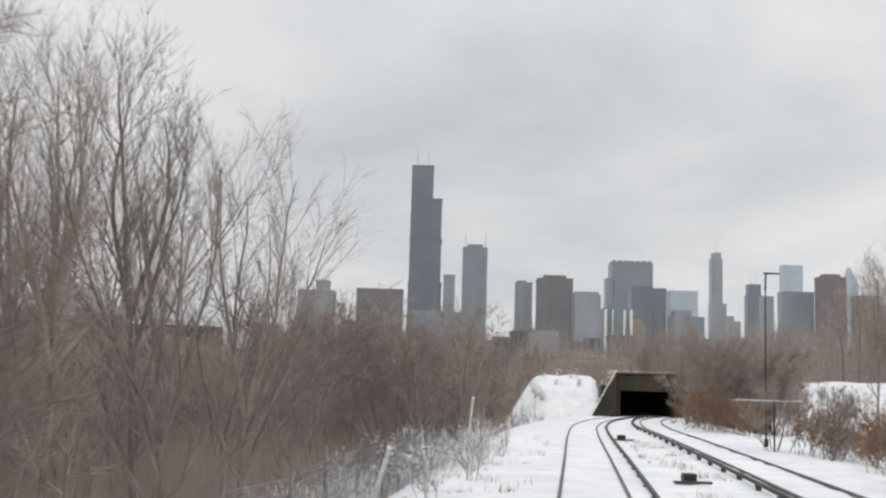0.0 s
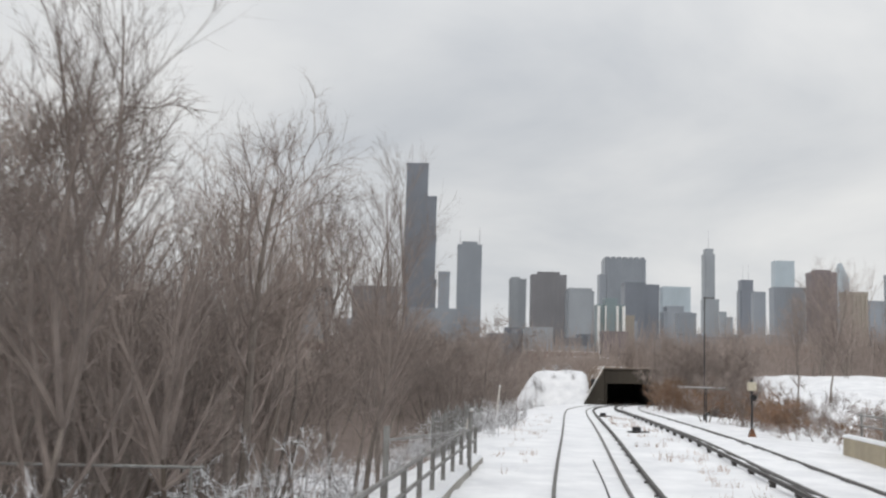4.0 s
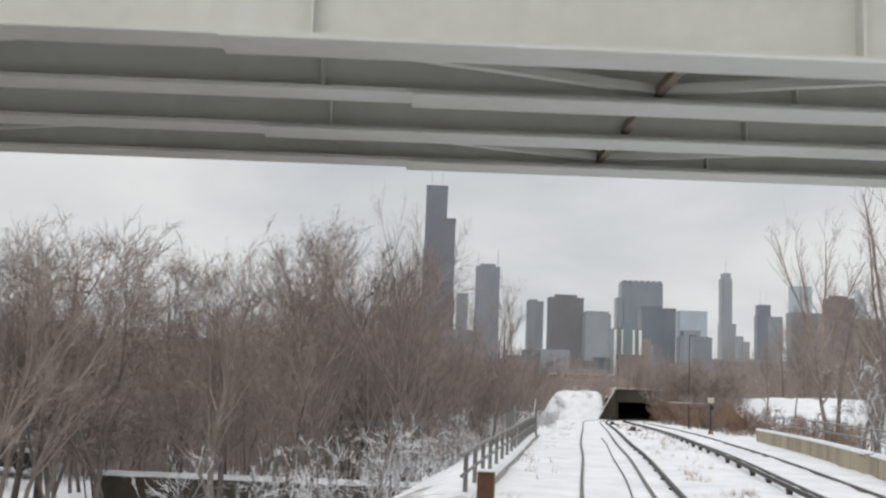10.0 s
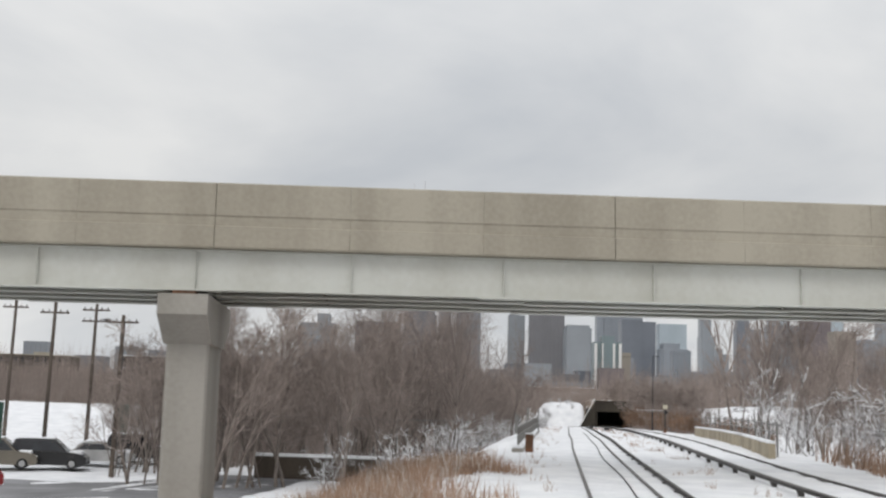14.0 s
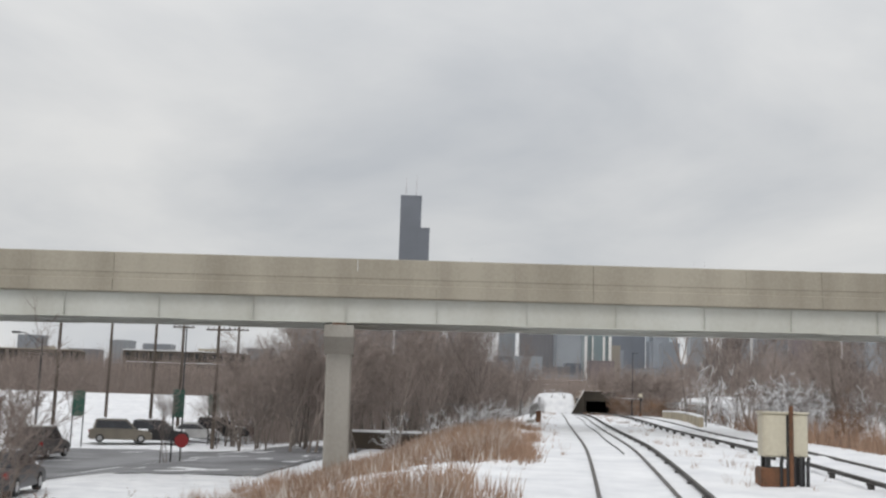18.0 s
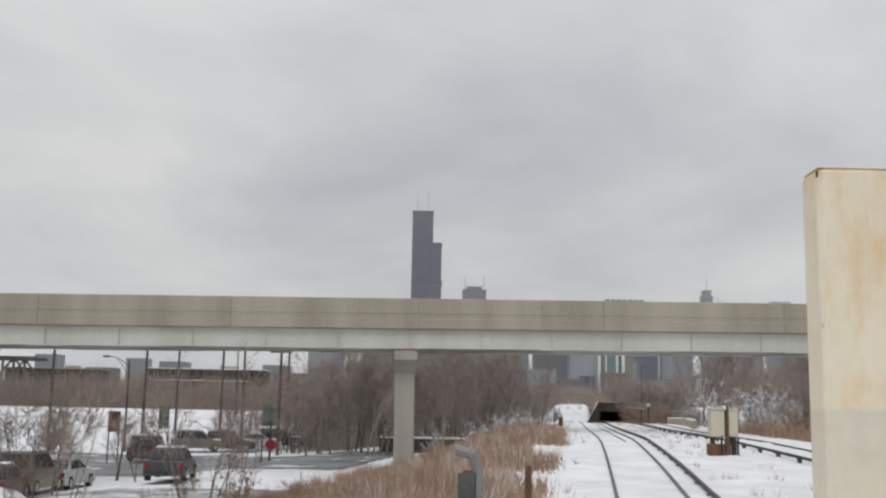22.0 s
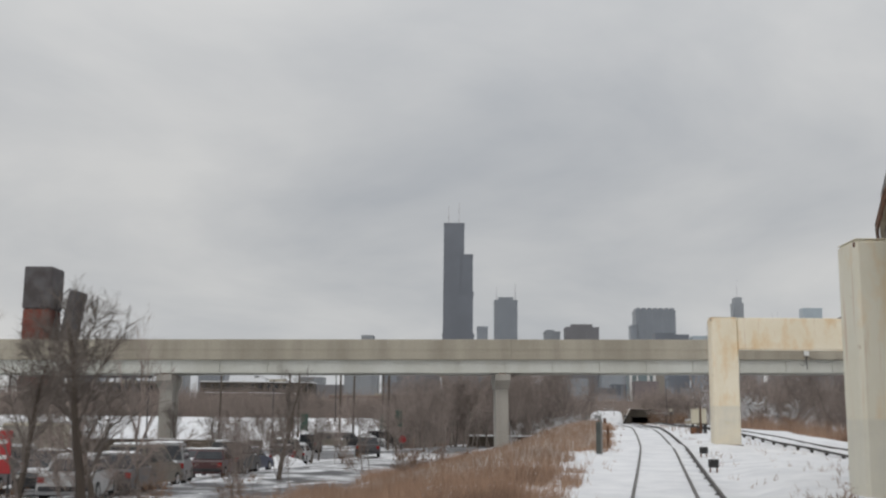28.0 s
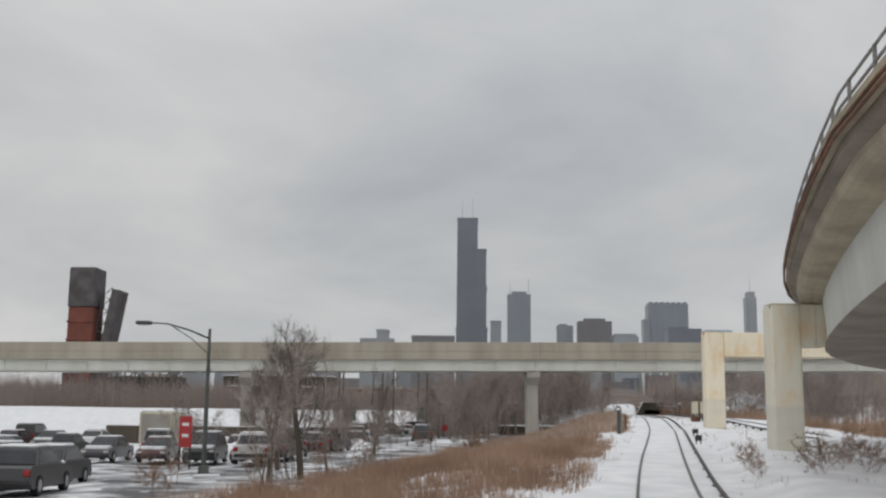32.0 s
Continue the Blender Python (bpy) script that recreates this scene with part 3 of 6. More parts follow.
# ---------------------------------------------------------------- relay cabinet on posts between the tracks
def relay_cabinet():
    z = ground_z(-3.5, -56.5)
    r = thing("relay_cabinet", pose(-3.52, -56.2, z, 0, 0, -8), "cream relay cabinet on dark posts above a rusty base", "relay cabinet")
    part("cabinet_body", Build().box(-0.45, -0.32, 0.58, 0.45, 0.32, 1.46, 0.03), M["cream_box"], r)
    part("cabinet_roof", Build().box(-0.48, -0.36, 1.455, 0.48, 0.36, 1.5, 0.015), M["cream_box"], r)
    part("door_seam", Build().box(0.02, -0.332, 0.6, 0.07, -0.319, 1.44, 0.004), M["dark_metal"], r)
    for sx in (-0.34, 0.34):
        part("hinge_post", Build().box(sx - 0.05, -0.3, 0.0, sx + 0.05, -0.2, 0.59, 0.01), M["dark_metal"], r)
        part("hinge_post", Build().box(sx - 0.05, 0.2, 0.0, sx + 0.05, 0.3, 0.59, 0.01), M["dark_metal"], r)
    part("base_box", Build().box(-0.5, -0.4, -0.1, 0.05, 0.4, 0.36, 0.03), M["rust"], r, "rusty steel base box")
    for k in range(5):
        x = -0.1 + 0.13 * k
        part("cable_riser", Build().tube([(x, -0.4, -0.1), (x, -0.4, 0.45), (x + 0.03, -0.36, 0.6)], 0.035, 6), M["dark_metal"], r)
    part("rear_mast", Build().tube([(0.1, -0.42, 0), (0.1, -0.42, 1.62)], 0.045, 8), M["rust"], r)


relay_cabinet()


# ---------------------------------------------------------------- overpass across the tracks
BR = Matrix.Translation((-3.5, -31.2, 0.08)) @ Matrix.Rotation(math.atan(0.055), 4, "Z") @ Matrix.Rotation(-math.atan(0.0124), 4, "Y")
X0, X1 = -95.0, 72.0
GB, GT, PT = 4.55, 5.61, 7.35


def overpass():
    r = thing("overpass", BR, "long concrete-decked overpass on pale steel girders", "overpass", kind="structure")
    deck = Build().box(X0, 0.32, GT, X1, 4.48, GT + 0.42)
    part("deck", deck, M["concrete"], r)
    xs = [X0 + 0.57 + 3.5 * k for k in range(int((X1 - X0) / 3.5) + 1)]
    for face, sgn in ((0.0, 1), (4.8, -1)):
        for k, (a, b) in enumerate(zip(xs[:-1], xs[1:])):
            pb = Build()
            y = lambda d: face + sgn * d
            prof = [(0.02, GT + 0.02), (0.0, GT + 0.06), (0.0, 6.19), (0.05, 6.22), (0.05, 6.45), (0.02, 6.49), (0.03, PT - 0.03), (0.06, PT), (0.26, PT), (0.28, PT - 0.03), (0.3, GT + 0.02)]
            g = 0.016 if k % 3 == 0 else 0.004
            n = len(prof)
            vs = [(a + g, y(d), z) for d, z in prof] + [(b - 0.003, y(d), z) for d, z in prof]
            fs = [(i, (i + 1) % n, (i + 1) % n + n, i + n) for i in range(n)] + [tuple(range(n - 1, -1, -1)), tuple(range(n, 2 * n))]
            if sgn < 0:
                fs = [tuple(reversed(q)) for q in fs]
            pb.add(vs, fs)
            part("parapet_panel", pb, M["concrete"], r)
    for k, gy_ in enumerate((0.42, 1.72, 3.02, 4.32)):
        g = part("girder_web", Build().box(X0, gy_ - 0.012, GB + 0.03, X1, gy_ + 0.012, GT), M["girder_paint"], r, "pale painted steel girder web")
        part("bottom_flange", Build().box(X0, gy_ - 0.17, GB, X1, gy_ + 0.17, GB + 0.035), M["girder_paint"], g)
        part("top_flange", Build().box(X0, gy_ - 0.15, GT - 0.035, X1, gy_ + 0.15, GT - 0.002), M["girder_paint"], g)
        x = X0 + 6 + (k % 2) * 1.4
        plate = Build().box(0, -0.21, GB - 0.025, 7.5, 0.21, GB - 0.001).mesh("flange_plate", M["girder_paint"])
        while x < X1 - 8:
            o = part("flange_plate", plate, None, g)
            o.location = (x, gy_, 0)
            x += 14.25
        sx = X0 + 3.49
        st = Build().box(-0.011, -0.145, GB + 0.04, 0.011, 0.145, GT - 0.04).mesh("stiffener", M["girder_paint"])
        while sx < X1:
            o = part("stiffener", st, None, g)
            o.location = (sx, gy_, 0)
            sx += 4.03
    # cross frames and flat lateral bracing between the girders
    fx = X0 + 3.8
    while fx < X1:
        for a, c in ((0.42, 1.72), (1.72, 3.02), (3.02, 4.32)):
            b = Build().tube([(fx, a + 0.03, GB + 0.1), (fx, c - 0.03, GT - 0.12)], 0.05, 4).tube([(fx, a + 0.03, GB + 0.12), (fx, c - 0.03, GB + 0.12)], 0.05, 4)
            part("cross_frame", b, M["girder_under"], r)
        fx += 7.6
    lx = X0
    while lx + 7.6 < X1:
        for a, c in ((0.47, 1.67), (3.07, 4.27)):
            part("lateral_brace", Build().tube([(lx + 0.1, a, GB + 0.14), (lx + 3.8, c, GB + 0.14), (lx + 7.5, a, GB + 0.14)], 0.055, 4), M["girder_paint"], r)
        lx += 7.6


overpass()


def overpass_pier(px):
    base = BR @ Vector((px, 2.4, 0))
    z = min(ground_z(base.x, base.y), -0.6) - 0.3
    r = thing("overpass_pier", BR @ Matrix.Translation((px, 2.4, 0)), "grey concrete overpass pier with a flared cap", "bridge pier", "overpass piers", "structure")
    w = 0.56
    part("shaft", Build().box(-w, -1.2, z, w, 1.2, 3.25, 0.06), M["concrete_pier"], r)
    cap = Build()
    prof = [(-1.2, 3.2), (1.2, 3.2), (2.3, 3.9), (2.3, GB - 0.12), (-2.3, GB - 0.12), (-2.3, 3.9)]
    n = len(prof)
    cw = 0.64
    cap.add([(-cw, y, zz) for y, zz in prof] + [(cw, y, zz) for y, zz in prof], [(i, i + n, (i + 1) % n + n, (i + 1) % n) for i in range(n)] + [tuple(range(n)), tuple(range(2 * n - 1, n - 1, -1))])
    part("cap", cap, M["concrete_pier"], r)
    for gy_ in (0.42, 1.72, 3.02, 4.32):
        part("bearing", Build().box(-0.3, gy_ - 2.62, GB - 0.125, 0.3, gy_ - 2.18, GB - 0.024, 0.01), M["rust"], r)
    part("footing", Build().box(-1.1, -1.7, z - 0.4, 1.1, 1.7, z + 0.55, 0.08), M["concrete_pier"], r)


for px in (-68.15, -39.65, -11.15, 33.0, 61.0):
    overpass_pier(px)


cable = thing("cable_box", BR @ Matrix.Translation((14.9, -0.1, 0)), "small pale cable box with hanging wires on the overpass", "cable box")
part("box", Build().box(-0.2, -0.14, 5.95, 0.2, 0.08, 6.45, 0.02), M["white_sign"], cable)
part("conduit", Build().tube([(0, -0.05, 5.96), (0, -0.05, 4.75)], 0.04, 6), M["dark_metal"], cable)
for dx, dz in ((2.9, 0.0), (4.2, 0.25), (-0.6, -0.5)):
    part("wire", Build().tube([(dx * q / 6, -0.06, 5.9 + (dz - 0.1) * q / 6 - 0.5 * math.sin(math.pi * q / 6)) for q in range(7)], 0.018, 4), M["dark_metal"], cable)


# ---------------------------------------------------------------- steel straddle bents
def bent(name, x0, yf, base, top, beam_depth, leg_w, leg_d, reach, second, m_, label):
    """A welded steel box column with a beam of that reach; second: whether a far column carries its other end."""
    r = thing(name, pose(x0, yf, base), label, "viaduct bent", "viaduct bents", "structure")
    h = top - base
    part("column", Build().box(0, 0, -0.3, leg_w, leg_d, h, 0.07), m_, r, "rust-streaked column with a greyer lower coat")
    if second:
        part("column", Build().box(reach, 0, -0.5, reach + leg_w, leg_d, h, 0.04), m_, r)
    part("beam", Build().box(leg_w - 0.01, 0.02, h - beam_depth, reach + 0.01, leg_d - 0.02, h - 0.004, 0.03), m_, r)
    part("cap_plate", Build().box(0.02, 0.02, h - 0.003, leg_w - 0.02, leg_d - 0.02, h + 0.012, 0.004), m_, r)
    part("rust_chip", Build().box(-0.003, 0.04, h - 0.16, 0.03, 0.1, h - 0.05, 0.01), M["rust"], r, "flaked rusty corner")
    part("weld_seam", Build().box(leg_w - 0.004, -0.012, h - beam_depth, leg_w + 0.02, 0.024, h - 0.01), m_, r)
    part("footing", Build().box(-0.2, -0.25, -0.6, leg_w + 0.2, leg_d + 0.25, 0.0, 0.05), M["concrete_pier"], r)
    part("anchor_plate", Build().box(-0.07, -0.07, 0.0, leg_w + 0.07, leg_d + 0.07, 0.04, 0.01), M["rust"], r)


bent("straddle_bent", -6.80, -74.75, -0.87, 4.83, 1.42, 1.2, 0.8, 14.6, True, M["bent"], "cream steel straddle bent with rust streaks")
bent("viaduct_bent", -10.46, -103.0, -1.75, 3.40, 1.42, 1.02, 1.0, 1.85, False, M["bent_low"], "cream steel hammerhead bent under the curved viaduct")

solid("bent_footing", Build().tube([(-9.95, -102.5, -2.1), (-9.95, -102.5, -1.85), (-9.95, -102.5, -1.77)], [1.5, 1.5, 1.3], 24), M["brown_wall"], "round dark footing slab under a cream bent", "footing")

# ---------------------------------------------------------------- curved viaduct
edge = curve1((-185, -17.14), (-150, -16.24), (-124.6, -14.74), (-121.2, -14.29), (-111, -12.04), (-102, -9.54), (-96, -7.04), (-91.5, -4.24))
vpath = [(edge(-185 + 3 * k), -185 + 3 * k) for k in range(31)]
ang = math.atan2(vpath[-1][1] - vpath[-2][1], vpath[-1][0] - vpath[-2][0])
vx, vy = vpath[-1]
for k in range(22):
    ang -= 0.055 if ang > 0.1 else 0.0
    vx, vy = vx + 2.2 * math.cos(ang), vy + 2.2 * math.sin(ang)
    vpath.append((vx, vy))
VT = 4.16


def viaduct():
    r = thing("curved_viaduct", Matrix.Identity(4), "curved elevated viaduct with pale box girder and pipe railing", "viaduct", kind="structure")
    p3 = [(x, y, 0.0) for x, y in vpath]
    part("deck_slab", Build().sweep(p3, [(0.26, VT - 0.38), (5.8, VT - 0.38), (5.8, VT - 0.05), (0.26, VT - 0.05)]), M["concrete_tan"], r)
    part("edge_curb", Build().sweep(p3, [(0, VT - 0.2), (0.3, VT - 0.2), (0.3, VT + 0.14), (0, VT + 0.14)]), M["concrete_tan"], r)
    part("edge_curb", Build().sweep(p3, [(5.76, VT - 0.34), (6.06, VT - 0.34), (6.06, VT + 0.14), (5.76, VT + 0.14)]), M["concrete_pier"], r)
    # the dark recess under the curb is put into this beam's brown
    part("fascia_beam", Build().sweep(p3, [(0.1, VT - 0.42), (0.34, VT - 0.46), (0.34, VT - 0.2), (0.1, VT - 0.2)]), M["girder_under"], r, "brown edge beam, darkened for the recess below the curb")
    part("overhang_band", Build().sweep(p3, [(0.3, VT - 0.44), (0.32, VT - 0.56), (0.39, VT - 0.66), (0.52, VT - 0.71), (0.74, VT - 0.73), (0.76, VT - 0.4)]), M["concrete_tan"], r, "rounded tan concrete overhang")
    part("overhang_band", Build().sweep(p3, [(0.75, VT - 0.7), (0.9, VT - 0.74), (1.14, VT - 0.76), (1.2, VT - 0.4), (0.75, VT - 0.4)]), M["concrete_tan"], r, "tan concrete haunch")
    part("box_girder", Build().sweep(p3, [(1.22, VT - 2.2), (3.4, VT - 2.2), (3.6, VT - 0.36), (1.06, VT - 0.36)]), M["girder_paint"], r, "pale painted box girder")
    part("bottom_flange", Build().sweep(p3, [(1.1, VT - 2.24), (1.4, VT - 2.3), (3.2, VT - 2.3), (3.5, VT - 2.24), (3.5, VT - 2.198), (1.1, VT - 2.198)]), M["girder_under"], r, "dark weathered bottom flange")
    for dz in (-0.10, -0.22):
        part("conduit", Build().tube([(x - 0.06, y, VT + dz) for x, y in vpath], 0.035, 6), M["rust"], r)
    for h in (0.34, 0.58):
        part("top_rail" if h > 0.5 else "mid_rail", Build().tube([(x + 0.1, y, VT + h) for x, y in vpath], 0.028, 6), M["fence_steel"], r)
    post = Build().box(-0.025, -0.025, 0.12, 0.025, 0.025, 0.6).mesh("rail_post", M["fence_steel"])
    d = 0.0
    for (xa, ya), (xb, yb) in zip(vpath[:-1], vpath[1:]):
        seg = math.hypot(xb - xa, yb - ya)
        while d < seg:
            o = part("rail_post", post, None, r)
            o.location = (xa + (xb - xa) * d / seg + 0.1, ya + (yb - ya) * d / seg, VT)
            d += 1.6
        d -= seg


viaduct()


def viaduct_column(x, y):
    z = ground_z(x, y)
    r = thing("viaduct_column", pose(x, y, z), "cream steel column under the curved viaduct", "bridge pier", "viaduct bents", "structure")
    part("column", Build().box(-0.5, -0.5, -0.4, 0.5, 0.5, 1.26 - z, 0.06), M["bent_low"], r)
    part("cap", Build().box(-1.4, -0.5, 1.25 - z, 1.4, 0.5, 1.86 - z, 0.05), M["bent_low"], r)
    part("footing", Build().box(-0.9, -0.9, -0.7, 0.9, 0.9, 0.04, 0.05), M["concrete_pier"], r)


for x, y in ((-13.6, -160.0), (-14.6, -182.0), (11.5, vpath[-12][1] - 3.0), (vpath[-3][0], vpath[-3][1] - 2.4)):
    viaduct_column(x, y)


# ---------------------------------------------------------------- bridge railing, retaining walls and fences
def railing(name, pts, label, height=1.35, gap=2.2, curb=0.4):
    r = thing(name, Matrix.Identity(4), label, "railing", "bridge railings", "structure")
    part("curb", Build().sweep(pts, [(-0.22, -0.5), (0.22, -0.5), (0.2, curb), (-0.2, curb)]), M["concrete_pier"], r)
    part("curb_snow", Build().sweep(pts, [(-0.19, curb + 0.003), (0.19, curb + 0.003), (0.15, curb + 0.07), (0, curb + 0.1), (-0.15, curb + 0.07)]), M["snow"], r, "thin snow on the curb")
    for h in (height, height * 0.62):
        part("hand_rail", Build().tube([(x, y, z + h) for x, y, z in pts], 0.034, 6), M["fence_steel"], r)
    d = 0.0
    post = Build().box(-0.04, -0.04, curb - 0.02, 0.04, 0.04, height + 0.03, 0.008).mesh("post", M["fence_steel"])
    for a, b in zip(pts[:-1], pts[1:]):
        seg = (Vector(b) - Vector(a)).length
        while d < seg:
            o = part("post", post, None, r)
            o.location = Vector(a).lerp(Vector(b), d / seg)
            d += gap
        d -= seg
    return r


lpts = [(rail_x(y) - 2.05, y, rail_z(y) - 0.05) for y in (10.2, 8, 4, 0, -4, -8, -12, -16, -20)]
railing("bridge_railing", lpts, "grey pipe railing on a snowy concrete curb", 0.9, 1.75, 0.14)
end_post = thing("railing_end_post", pose(rail_x(-20.2) - 1.62, -20.2, rail_z(-20.2), 0, 0, -7), "weathered brown timber post at the end of the railing", "post")
part("timber", Build().box(-0.14, -0.12, -0.8, 0.14, 0.12, 0.62, 0.02), M["rust"], end_post)
part("cap", Build().box(-0.15, -0.13, 0.615, 0.15, 0.13, 0.65, 0.012), M["snow"], end_post, "thin cap of snow")
for x, y, h, lean in ((-1.35, 23.4, 1.25, 16), (1.1, 43.5, 2.0, 5)):
    stake = thing("marker_stake", pose(x, y, rail_z(y) - 0.35, 0, lean, 0), "leaning pale stake in the snow beside the thicket", "stake", "marker stakes")
    part("shaft", Build().box(-0.05, -0.04, -0.3, 0.05, 0.04, h, 0.012), M["snowy_stake"], stake)
    part("snow_cap", Build().box(-0.06, -0.05, h - 0.005, 0.06, 0.05, h + 0.05, 0.02), M["snow"], stake, "small cap of snow")
gate = thing("end_gate", pose(-1.35, 6.6, 0.5), "grey pipe crossbar at the end of the railing", "gate")
part("bar", Build().tube([(-0.3, 0.1, 1.0), (-1.75, -8.6, 1.25)], 0.022, 6), M["fence_steel"], gate)
part("gate_post", Build().tube([(-1.75, -8.7, -0.6), (-1.75, -8.7, 1.45)], 0.045, 6), M["fence_steel"], gate)
part("gate_post", Build().tube([(-0.3, 0.08, -0.3), (-0.3, 0.08, 1.4)], 0.045, 6), M["fence_steel"], gate)

# tan concrete barrier beyond the second track
wpts = [(10.5, 17.0), (8.25, 2.0), (6.4, -9.0), (4.6, -18.5)]


def barrier():
    r = thing("concrete_barrier", Matrix.Identity(4), "tan concrete barrier wall with snow on top", "barrier wall", kind="structure")
    for (xa, ya), (xb, yb) in zip(wpts[:-1], wpts[1:]):
        for k in range(3):
            a = Vector((xa, ya, 0)).lerp(Vector((xb, yb, 0)), k / 3 + 0.004)
            b = Vector((xa, ya, 0)).lerp(Vector((xb, yb, 0)), (k + 1) / 3 - 0.004)
            za, zb = rail_z(a.y), rail_z(b.y)
            part("wall_panel", Build().sweep([(a.x, a.y, za), (b.x, b.y, zb)], [(-0.15, -0.9), (0.15, -0.9), (0.12, 0.5), (-0.12, 0.5)]), M["concrete_tan"], r)
            part("snow_cap", Build().sweep([(a.x, a.y, za), (b.x, b.y, zb)], [(-0.15, 0.503), (0.15, 0.503), (0.1, 0.59), (-0.1, 0.59)]), M["snow"], r, "snow cap")
    for h in (0.88, 1.2):
        part("pipe_rail", Build().tube([(x + 0.35, y, rail_z(y) + h) for x, y in wpts], 0.03, 6), M["fence_steel"], r)
    post = Build().tube([(0, 0, -0.5), (0, 0, 1.3)], 0.035, 6).mesh("pipe_post", M["fence_steel"])
    for k in range(14):
        y = 16.5 - 2.6 * k
        x = curve1(*[(b, a) for a, b in wpts])(y)
        o = part("pipe_post", post, None, r)
        o.location = (x + 0.35, y, rail_z(y))


barrier()


def wing_wall():
    r = thing("retaining_wall", pose(-15.6, -0.2, 0, 0, 0, 0), "low brown concrete retaining wall capped with snow", "retaining wall", kind="structure")
    for k in range(3):
        part("wall_block", Build().box(-2 + 4 * k + 0.01, 0, -3.5, 2 + 4 * k - 0.01, 0.5, -1.05, 0.03), M["brown_wall"], r)
    part("snow_cap", Build().sweep([(-2, 0.25, 0), (10, 0.25, 0)], [(-0.3, -1.047), (0.3, -1.047), (0.24, -0.93), (0, -0.88), (-0.24, -0.93)]), M["snow"], r, "rounded snow cap")
    for k in range(4):
        part("fence_post", Build().tube([(-2 + 3.8 * k, 0.3, -1.1), (-2 + 3.8 * k, 0.3, 1.16)], 0.03, 6), M["fence_steel"], r)
    part("fence_rail", Build().tube([(-2.5, 0.3, 1.06), (9.6, 0.3, 1.14)], 0.025, 6), M["fence_steel"], r, "long horizontal pipe rail with snow")


wing_wall()


# old wire-mesh fence on the bank beside the cutting
def mesh_fence():
    r = thing("wire_fence", Matrix.Identity(4), "leaning grey wire-mesh fence half buried in brush", "fence")
    pts = [(rail_x(y) - 3.6 - 0.03 * (y - 14), y) for y in range(14, 44, 3)]
    for i, (x, y) in enumerate(pts):
        z = ground_z(x, y)
        part("fence_post", Build().tube([(x, y, z - 0.2), (x + 0.1 * math.sin(i * 2.1), y + 0.08, z + 1.5)], 0.035, 6), M["fence_steel"], r)
    for a, b in zip(pts[:-1], pts[1:]):
        za, zb = ground_z(*a), ground_z(*b)
        w = Build()
        for k in range(9):
            w.tube([(a[0], a[1], za + 0.1 + 0.15 * k), (b[0], b[1], zb + 0.1 + 0.15 * k)], 0.008, 3, False)
        for k in range(14):
            t = k / 14
            p = Vector((*a, za)).lerp(Vector((*b, zb)), t)
            w.tube([(p.x, p.y, p.z + 0.08), (p.x, p.y, p.z + 1.33)], 0.008, 3, False)
        part("wire_mesh", w, M["fence_steel"], r)


mesh_fence()


# ---------------------------------------------------------------- the cutting and bridge ahead
def cut_bridge():
    r = thing("concrete_underpass", pose(15.3, 95, 0.1), "grey concrete underpass with a black mouth", "underpass", kind="structure")
    part("head_wall", Build().box(0.0, 0, 2.35, 5.7, 1.0, 3.75, 0.04), M["dull_concrete"], r)
    part("coping", Build().box(-0.1, -0.15, 3.74, 5.8, 0.9, 3.9, 0.04), M["dull_concrete"], r)
    part("side_wall", Build().box(0.0, 0, -0.4, 0.3, 9, 2.36, 0.04), M["dull_concrete"], r)
    part("side_wall", Build().box(4.9, 0, -0.4, 5.7, 9, 2.36, 0.04), M["dull_concrete"], r)
    # roof and end panel are near-black, the tunnel's darkness put into their colour
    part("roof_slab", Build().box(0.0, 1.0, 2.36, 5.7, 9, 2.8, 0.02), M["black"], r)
    part("dark_panel", Build().box(0.0, 9.0, -0.4, 5.7, 9.4, 2.8, 0.02), M["black"], r, "black panel standing in for the tunnel's darkness")
    wing = Build().add([(-2.2, -1.2, 0.3), (-0.05, -0.3, 3.75), (-0.05, -0.3, -0.4), (-2.2, -1.2, -0.4), (-2.2, -0.8, 0.3), (-0.05, 0.1, 3.75), (-0.05, 0.1, -0.4), (-2.2, -0.8, -0.4)], [(0, 3, 2, 1), (4, 5, 6, 7), (0, 1, 5, 4), (0, 4, 7, 3), (1, 2, 6, 5)])
    # thin black sheets added inside the side walls to paint the shade there
    part("shade_lining", Build().box(0.305, 0.6, -0.3, 0.35, 8.98, 2.35), M["black"], r)
    part("shade_lining", Build().box(4.85, 0.6, -0.3, 4.895, 8.98, 2.35), M["black"], r)
    part("wing_wall", wing, M["dull_concrete"], r)
    part("wing_rail", Build().tube([(-2.25, -1.25, 0.5), (-0.1, -0.35, 4.15)], 0.05, 6), M["white_sign"], r, "white sloping handrail")
    part("cable_trough", Build().box(-0.9, -2.0, -0.2, -0.3, -1.4, 0.7, 0.05), M["dull_concrete"], r)


cut_bridge()


